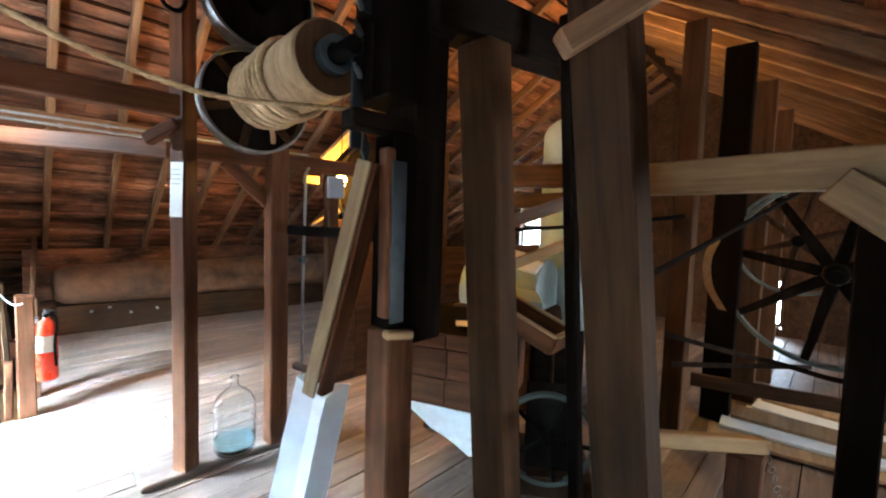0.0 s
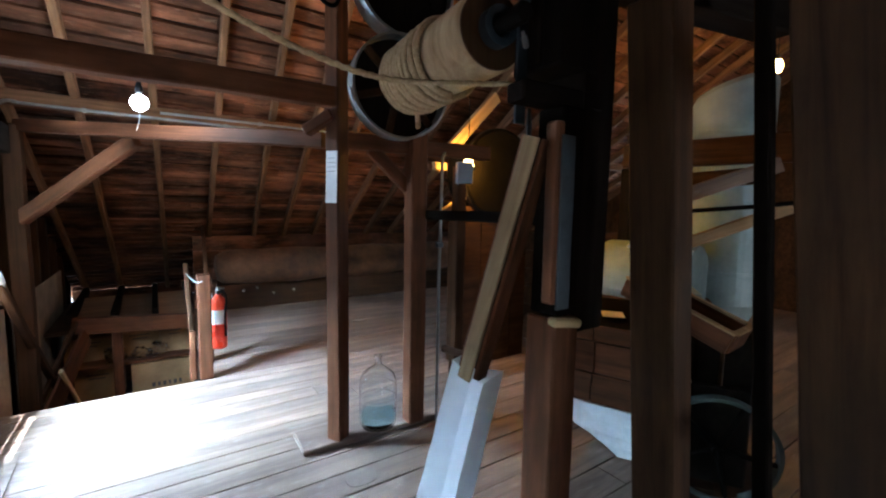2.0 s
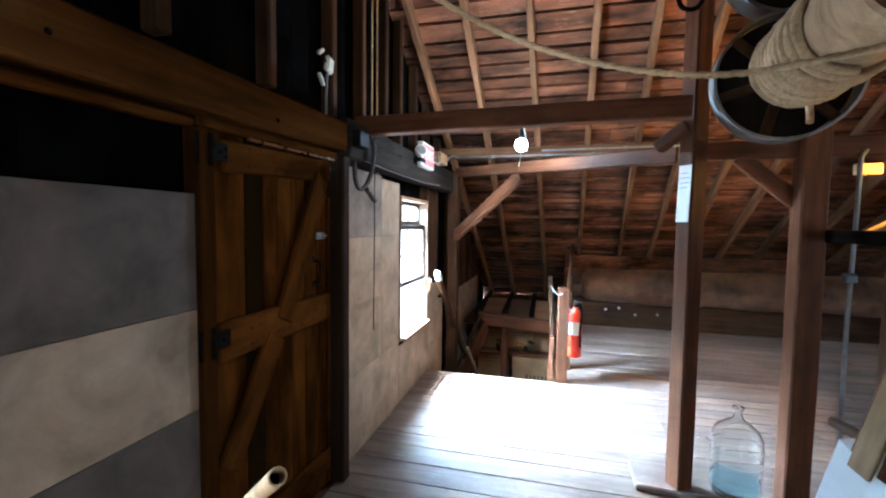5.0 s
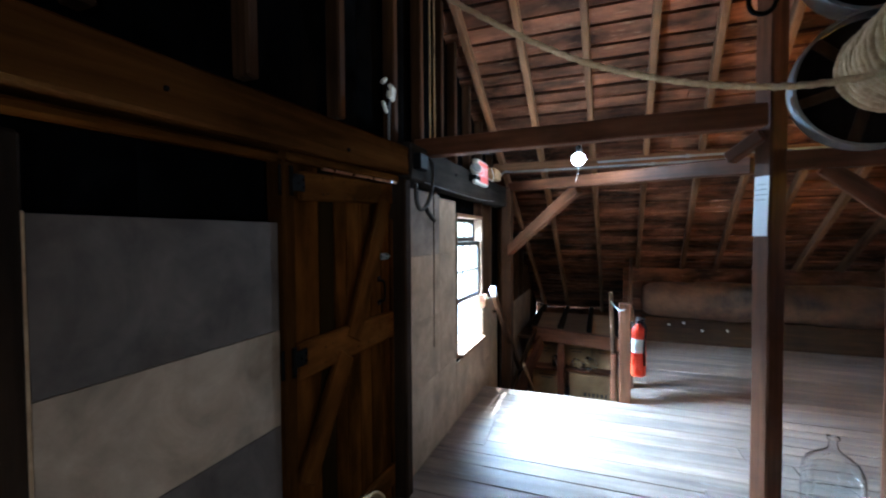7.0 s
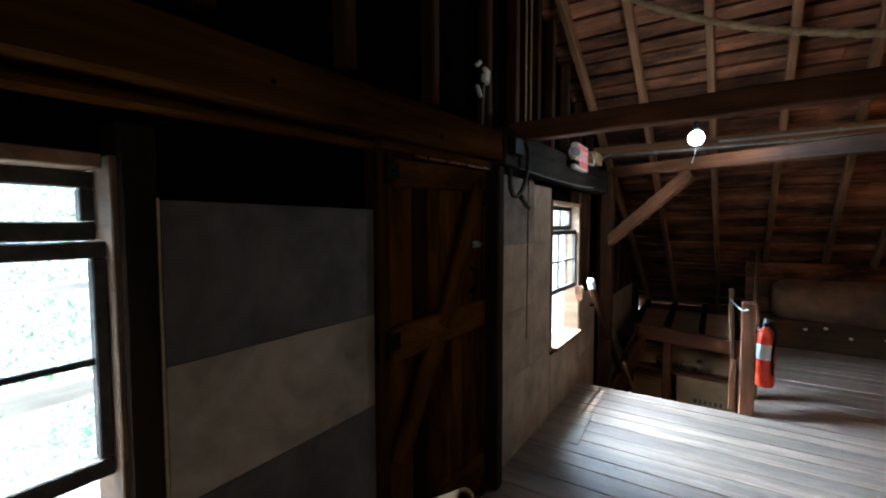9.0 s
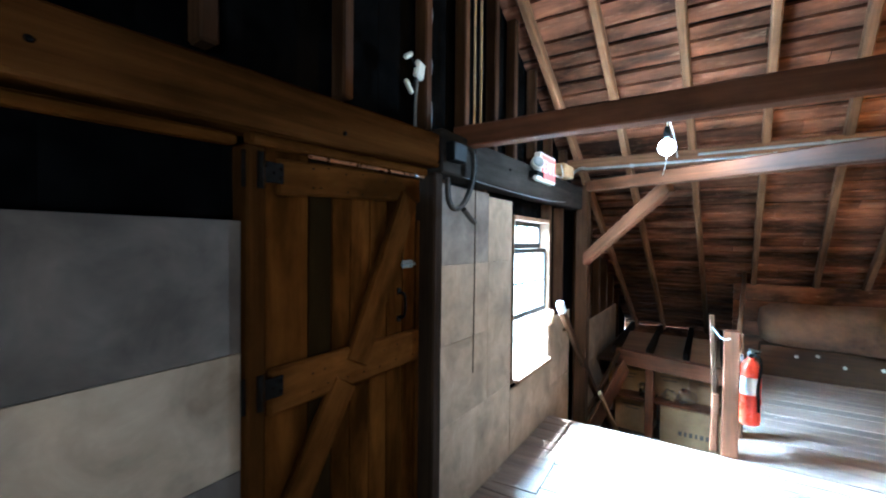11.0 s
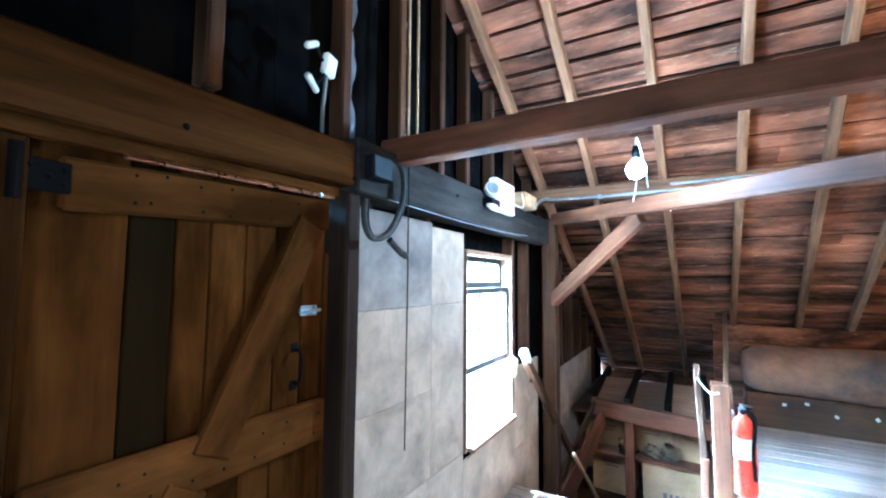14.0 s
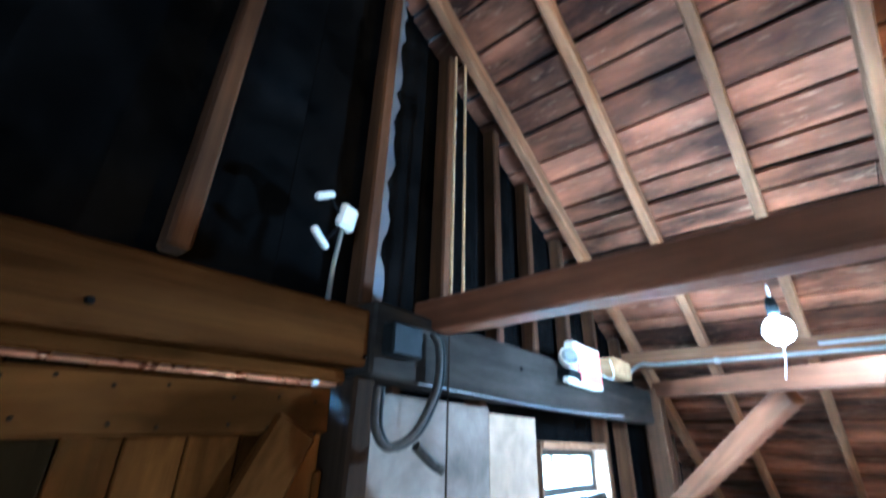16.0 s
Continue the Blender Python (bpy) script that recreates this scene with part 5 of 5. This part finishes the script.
def sifter():
    s = thing("sifter_tray", "slanted wooden sifter tray with pale rims", "sifter", at=(1.95, 1.3, 0.75))
    m = between((1.86, 1.62, 1.10), (1.90, 1.08, 0.90))
    for sgn in (-1, 1):
        under(part("side_board", slab(0.55, 0.02, 0.10, 0.004), M_RED, m=m @ pose(0, sgn * 0.12, -0.03)), s)
        under(part("rim_strip", slab(0.56, 0.03, 0.012, 0.002), M_PALE, m=m @ pose(0, sgn * 0.12, 0.027)), s)
    under(part("end_board", slab(0.02, 0.22, 0.10, 0.004), M_RED, m=m @ pose(0.275, 0, -0.03)), s)
    under(part("rim_strip", slab(0.03, 0.21, 0.012, 0.002), M_PALE, m=m @ pose(0.275, 0, 0.027)), s)
    under(part("screen", slab(0.53, 0.21, 0.01, 0), M_BLACK, m=m @ pose(0, 0, -0.05)), s)
    under(part("support", slab(0.05, 0.05, 0.9, 0.004), M_TIMBER, m=pose(1.98, 1.52, 0.47)), s)
    under(part("support", slab(0.05, 0.05, 0.8, 0.004), M_TIMBER, m=pose(2.02, 1.22, 0.42)), s)


sifter()


def tank():
    t = thing("grain_tank", "pale grey-green riveted tank standing among beams", "tank", at=(3.54, 1.9, 0))
    shell = solid([(0.20, 0.55), (0.29, 0.75), (0.29, 1.6), (0.29, 2.42), (0.27, 2.46)], 40)
    for v in shell.verts:
        if v.co.z > 2.4:
            v.co.z -= 0.30 * v.co.y
    under(part("shell", shell, M_TANK, m=pose(3.54, 1.88, 0), smooth=False), t)
    for z in (1.0, 1.55, 2.1):
        under(part("band", ring_band(0.294, 0.006, 0.03, 40), M_TANK, m=pose(3.54, 1.88, z)), t)
    for k in range(3):
        a = radians(120 * k + 20)
        under(part("leg", slab(0.05, 0.05, 0.62, 0.004), M_IRON, m=pose(3.54 + 0.17 * math.cos(a), 1.88 + 0.17 * math.sin(a), 0.31)), t)


tank()
tm = thing("milling_machine", "grey milling machine with a rounded hood", "machine", at=(2.9, 2.1, 0))
under(part("body", slab(0.7, 0.8, 0.8, 0.03), M_TIMBER, m=pose(2.95, 2.15, 0.4, 0, 0, 10)), tm)
under(part("hood", solid([(0.30, -0.35), (0.31, -0.33), (0.31, 0.33), (0.30, 0.35)], 32), M_TANK, m=pose(2.95, 2.15, 0.92, 90, 0, 10)), tm)
under(part("feed_board", slab(0.5, 0.4, 0.02, 0.003), M_WHITE, m=pose(2.75, 1.95, 1.22, 12, -8, 20)), tm)
under(part("pan", slab(0.6, 0.35, 0.10, 0.02), M_TANK, m=pose(2.45, 1.75, 0.95, 5, 0, 35)), tm)

timber("guide_board", "pale orange diagonal board in the machinery", "board", (2.26, 1.75, 1.20), (2.80, 1.21, 1.52), 0.03, 0.075, M_PALE)
timber("guide_board", "grey weathered board in the machinery", "board", (2.40, 1.92, 1.49), (2.98, 1.34, 1.80), 0.03, 0.10, M_FLOOR)
for k, (p0, p1) in enumerate((((2.05, 1.72, 1.46), (2.48, 0.68, 1.59)), ((2.5, 0.86, 1.22), (3.70, 0.15, 1.88)), ((2.52, 0.83, 1.26), (3.72, 0.10, 1.92)))):
    tagged(part("drive_rod", tube([p0, Vector(p0).lerp(Vector(p1), 0.5) - Vector((0, 0, 0.01)), p1], 0.012, 8), M_IRON), "thin dark drive rod across the machinery", "rod", "drive rods")
for k, pts in enumerate(([(2.55, 0.75, 0.88), (3.0, 0.5, 0.74), (3.35, 0.25, 0.64), (3.0, -0.05, 0.70), (2.5, -0.25, 0.90)], [(2.5, 0.70, 0.72), (3.0, 0.45, 0.66), (3.6, 0.1, 0.60)])):
    bm = bmesh.new()
    line = curve_points(pts, 10)
    prev = None
    for p in line:
        row = (bm.verts.new(p + Vector((0, 0, 0.016))), bm.verts.new(p - Vector((0, 0, 0.016))))
        if prev:
            bm.faces.new((prev[0], row[0], row[1], prev[1]))
        prev = row
    bmesh.ops.solidify(bm, geom=bm.faces[:], thickness=0.006)
    tagged(part("drive_belt", bm, M_BELT), "slack leather drive belt", "belt", "drive belts")
bm = bmesh.new()
line = curve_points([(3.30, 0.66, 1.46), (3.26, 0.70, 1.30), (3.27, 0.68, 1.12), (3.33, 0.60, 0.95)], 8)
prev = None
for p in line:
    row = (bm.verts.new(p + Vector((0.02, 0.03, 0))), bm.verts.new(p - Vector((0.02, 0.03, 0))))
    if prev:
        bm.faces.new((prev[0], row[0], row[1], prev[1]))
    prev = row
bmesh.ops.solidify(bm, geom=bm.faces[:], thickness=0.012)
tagged(part("wheel_guard", bm, M_PALE), "curved orange-brown wooden wheel guard", "guard")

timber("tank_beam", "dark brown beam across the grain tank", "beam", (3.08, 2.5, 1.95), (3.08, 0.98, 1.90), 0.12, 0.19, M_TIMBER, "tank beams")
timber("tank_beam", "narrow brown beam below the broad tank beam", "beam", (3.12, 2.3, 1.71), (3.10, 1.50, 1.74), 0.08, 0.12, M_TIMBER, "tank beams")
timber("tank_post", "dark post carrying the tank beams", "post", (3.10, 2.48, 0), (3.10, 2.48, 1.85), 0.10, 0.10, M_BLACK, "tank beams", up=(1, 0, 0))
timber("cross_beam", "broad weathered beam across the machine bay", "beam", (2.06, 0.92, 1.755), (1.76, -0.62, 1.755), 0.12, 0.15, M_CHUTE, rough=0.006)
timber("knee_brace", "weathered knee brace under the cross beam", "brace", (1.86, 0.05, 1.70), (1.76, -0.42, 1.32), 0.10, 0.14, M_CHUTE)
timber("stub_beam", "pale pinkish sawn beam crossing the leaning post", "beam", (1.10, 0.762, 2.117), (1.44, 0.43, 2.43), 0.085, 0.09, M_FRAME)
timber("top_plate", "black plate over the leaning posts", "beam", (1.05, 1.36, 2.42), (2.3, 1.20, 2.48), 0.16, 0.22, M_BLACK)
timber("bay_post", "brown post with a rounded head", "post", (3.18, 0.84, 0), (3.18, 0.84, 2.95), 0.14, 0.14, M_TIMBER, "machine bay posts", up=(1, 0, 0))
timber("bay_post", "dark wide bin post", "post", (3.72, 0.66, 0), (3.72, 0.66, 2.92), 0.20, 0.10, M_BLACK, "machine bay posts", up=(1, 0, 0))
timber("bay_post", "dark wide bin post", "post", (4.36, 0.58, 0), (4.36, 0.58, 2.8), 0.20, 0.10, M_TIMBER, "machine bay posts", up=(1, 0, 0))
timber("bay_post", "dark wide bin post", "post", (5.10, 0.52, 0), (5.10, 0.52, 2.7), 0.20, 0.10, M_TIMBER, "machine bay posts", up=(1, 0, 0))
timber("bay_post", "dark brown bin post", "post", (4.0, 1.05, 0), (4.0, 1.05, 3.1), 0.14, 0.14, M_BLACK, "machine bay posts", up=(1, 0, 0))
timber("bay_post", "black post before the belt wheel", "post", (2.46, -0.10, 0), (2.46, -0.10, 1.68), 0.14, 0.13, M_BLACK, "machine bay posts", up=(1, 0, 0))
timber("low_rail", "pale low rail of the machine frame", "rail", (1.70, 0.62, 0.60), (2.27, 0.22, 0.50), 0.06, 0.07, M_PALE)
blk = timber("low_post", "brown low post with a bolt and chain", "post", (2.18, 0.28, 0), (2.18, 0.28, 0.47), 0.14, 0.12, M_RED, "machine bay posts", up=(1, 0, 0))
ch = thing("chain", "short steel chain hanging off the low post", "chain", at=(2.26, 0.2, 0.3))
for k in range(9):
    f = k / 8
    link = lathe([(0.013, -0.003), (0.016, 0), (0.013, 0.003), (0.010, 0), (0.013, -0.003)], 12)
    for v in link.verts:
        v.co.x *= 1.6
    under(part("link", link, M_STEEL, m=pose(2.27 - 0.07 * f, 0.21 - 0.10 * f, 0.48 - 0.30 * f, 90 * (k % 2), 70, 30)), ch)
timber("bay_rail", "brown horizontal rail behind the wheel", "rail", (3.5, 0.8, 0.35), (3.9, -0.9, 0.35), 0.05, 0.10, M_TIMBER)
# Some boards are white: the brightness of daylight patches put into their colour.
for k in range(6):
    tagged(part("loose_board", slab(0.26, 1.3, 0.028, 0.004), M_WHITE if k in (1, 3, 4) else M_PALE, m=pose(3.5 + 0.16 * k, 0.0 - 0.05 * k, 0.03 + 0.026 * (k % 3), 0, 0, 8 - 3 * k)), "pale loose board on the floor, standing in for daylight patches", "board", "loose pale boards")
timber("partition_post", "brown post of the grain bin", "post", (2.9, 3.0, 0), (2.9, 3.0, 2.2), 0.12, 0.12, M_TIMBER, "machine bay posts", up=(1, 0, 0))
bin_ = thing("grain_bin", "dark boarded grain bin under the roof", "bin", at=(3.6, 4.0, 0))
for k in range(6):
    under(part("side_plank", slab(2.2, 0.03, 0.20, 0.005, 0.003, 4), M_TIMBER, m=pose(4.2, 3.2, 0.10 + 0.205 * k)), bin_)
    under(part("end_plank", slab(0.03, 1.6, 0.20, 0.005), M_TIMBER, m=pose(3.1, 4.02, 0.10 + 0.205 * k)), bin_)
roll_ = solid([(0.05, -1.95), (0.17, -1.93), (0.225, -1.85), (0.245, -1.7), *[(0.25 + 0.012 * math.sin(z * 5.0), z) for z in (-1.4, -1.1, -0.8, -0.5, -0.2, 0.1, 0.4, 0.7, 1.0, 1.3, 1.6)], (0.24, 1.9)], 28)
for v in roll_.verts:
    v.co += noise.noise_vector(v.co * 3.0) * 0.02
tagged(part("canvas_roll", roll_, M_ROLL, m=pose(2.22, 6.74, 0.60, 0, 90, 0), smooth=True), "thick brown canvas roll lying along the low wall", "roll")
timber("curb_timber", "brown hewn timber under the canvas roll", "timber", (0.30, 6.80, 0.18), (4.4, 6.80, 0.18), 0.20, 0.35, M_TIMBER, rough=0.006)
for k, (x, z) in enumerate(((0.62, 0.26), (0.80, 0.29), (1.02, 0.20), (1.31, 0.22))):
    tagged(part("paper_tag", slab(0.035, 0.003, 0.028, 0.001), M_PAPER, m=pose(x, 6.69, z, 4, 20 * k, 0)), "small white paper scrap stuck to the curb timber", "paper", "paper scraps")

# ---------------------------------------------------------------- outside the windows
tagged(part("ground", slab(400, 400, 0.2, 0, at=(0, 0, -2.9)), M_GRASS), "sunlit pale gravel ground around the building", "ground", kind="structure")
deck = tagged(part("deck", slab(2.4, 12, 0.06, 0, at=(-2.75, 2.0, -0.34)), M_DECK), "pale sunlit wooden deck outside the gable", "deck", kind="structure")
for z, h in ((1.17, 0.05), (0.60, 0.11)):
    timber("deck_rail", "reddish weathered deck rail outside the window", "railing", (-3.2, -4.0, z), (-3.2, 6.5, z + 0.02), 0.05, h, M_DECK, "deck rails")
for y in (-3.5, -1.6, 2.4, 4.4, 6.2):
    timber("deck_post", "weathered deck railing post", "post", (-3.24, y, -0.31), (-3.24, y, 1.3), 0.09, 0.09, M_DECK, "deck posts", up=(1, 0, 0))


def tree(x, y, height, spread, seed):
    t = thing("tree", "leafy green tree in sunlight beyond the deck", "tree", "trees outside", at=(x, y, -2.8))
    rng_ = random.Random(seed)
    trunk = tube(curve_points([(x, y, -2.85), (x + 0.1, y, -1.2), (x - 0.05, y + 0.1, height * 0.45 - 2.8), (x, y, height * 0.8 - 2.8)], 6), lambda f: 0.17 * (1 - 0.75 * f), 10)
    tips = []
    for k in range(9):
        a, z = rng_.uniform(0, 6.28), -2.8 + height * rng_.uniform(0.2, 0.75)
        tip = Vector((x + spread * 0.7 * math.cos(a), y + spread * 0.7 * math.sin(a), z + rng_.uniform(0.3, 1.1)))
        tube(curve_points([(x, y, z), Vector((x, y, z)).lerp(tip, 0.5) + Vector((0, 0, 0.15)), tip], 4), lambda f: 0.06 * (1 - 0.7 * f), 6, trunk)
        tips.append(tip)
    under(part("trunk", trunk, M_BARK), t)
    verts, faces = [], []
    for _ in range(6500):
        c = rng_.choice(tips) + Vector((rng_.gauss(0, spread * 0.28), rng_.gauss(0, spread * 0.28), rng_.gauss(0, 0.5)))
        u = Vector((rng_.gauss(0, 1), rng_.gauss(0, 1), rng_.gauss(0, 0.6))).normalized()
        w = u.orthogonal().normalized()
        s = rng_.uniform(0.045, 0.095)
        i = len(verts)
        verts += [c - u * s, c + w * s * 0.45, c + u * s, c - w * s * 0.45]
        faces.append((i, i + 1, i + 2, i + 3))
    me = bpy.data.meshes.new("crown")
    me.from_pydata([tuple(v) for v in verts], [], faces)
    me.materials.append(M_LEAF)
    under(new("crown", me), t)


tree(-11.5, 5.6, 6.6, 3.6, 1)
tree(-12.5, -3.2, 7.0, 3.6, 2)
tree(-13.5, 9.5, 6.6, 2.5, 3)
tree(-11.0, 12.0, 7.5, 2.8, 4)



# ---------------------------------------------------------------- leaning tube before the door
def leaning_tube():
    foot, tip = Vector((-1.325, 1.40, 0.36)), Vector((-0.62, 0.78, 1.05))
    c = thing("leaning_tube", "pale wooden tube with black disc for the shaded hollow end beside the door post", "tube", at=foot)
    m = between(foot, tip) @ Matrix.Rotation(radians(90), 4, "Y")
    half = (tip - foot).length / 2
    wall = lathe([(0.0155, -half), (0.0165, -half + 0.1), (0.016, half - 0.004), (0.015, half), (0.0118, half), (0.0112, half - 0.004), (0.0112, half - 0.05)], 24)
    under(part("tube_wall", wall, M_PALE, m=m, smooth=True), c)
    # Black disc set inside the tube, standing in for the shade of its bore.
    under(part("hollow", solid([(0.0112, half - 0.055), (0.0112, half - 0.045)], 20), M_BLACK, m=m, label="black disc for the shaded hollow"), c)
    under(part("bracket", slab(0.05, 0.06, 0.05, 0.004), M_IRON, m=pose(-1.335, 1.405, 0.35)), c)


leaning_tube()
# ---------------------------------------------------------------- floor planks
rng = random.Random(3)
y = KNEE_S
while y < KNEE_N - 0.02:
    wide = min(rng.choice((0.14, 0.155, 0.17, 0.19)), KNEE_N - y)
    x = WALL if y < STAIR_Y - 0.02 else STAIR_X
    while x < FARWALL - 0.05:
        x1 = min(x + rng.uniform(2.0, 3.6), FARWALL)
        under(part("plank", slab(x1 - x - 0.003, wide - rng.choice((0.005, 0.006, 0.009)), 0.03, 0.0016), M_FLOOR, m=pose((x + x1) / 2, y + wide / 2, -0.017 + rng.uniform(-0.0015, 0.0015))), floor)
        x = x1
    y += wide
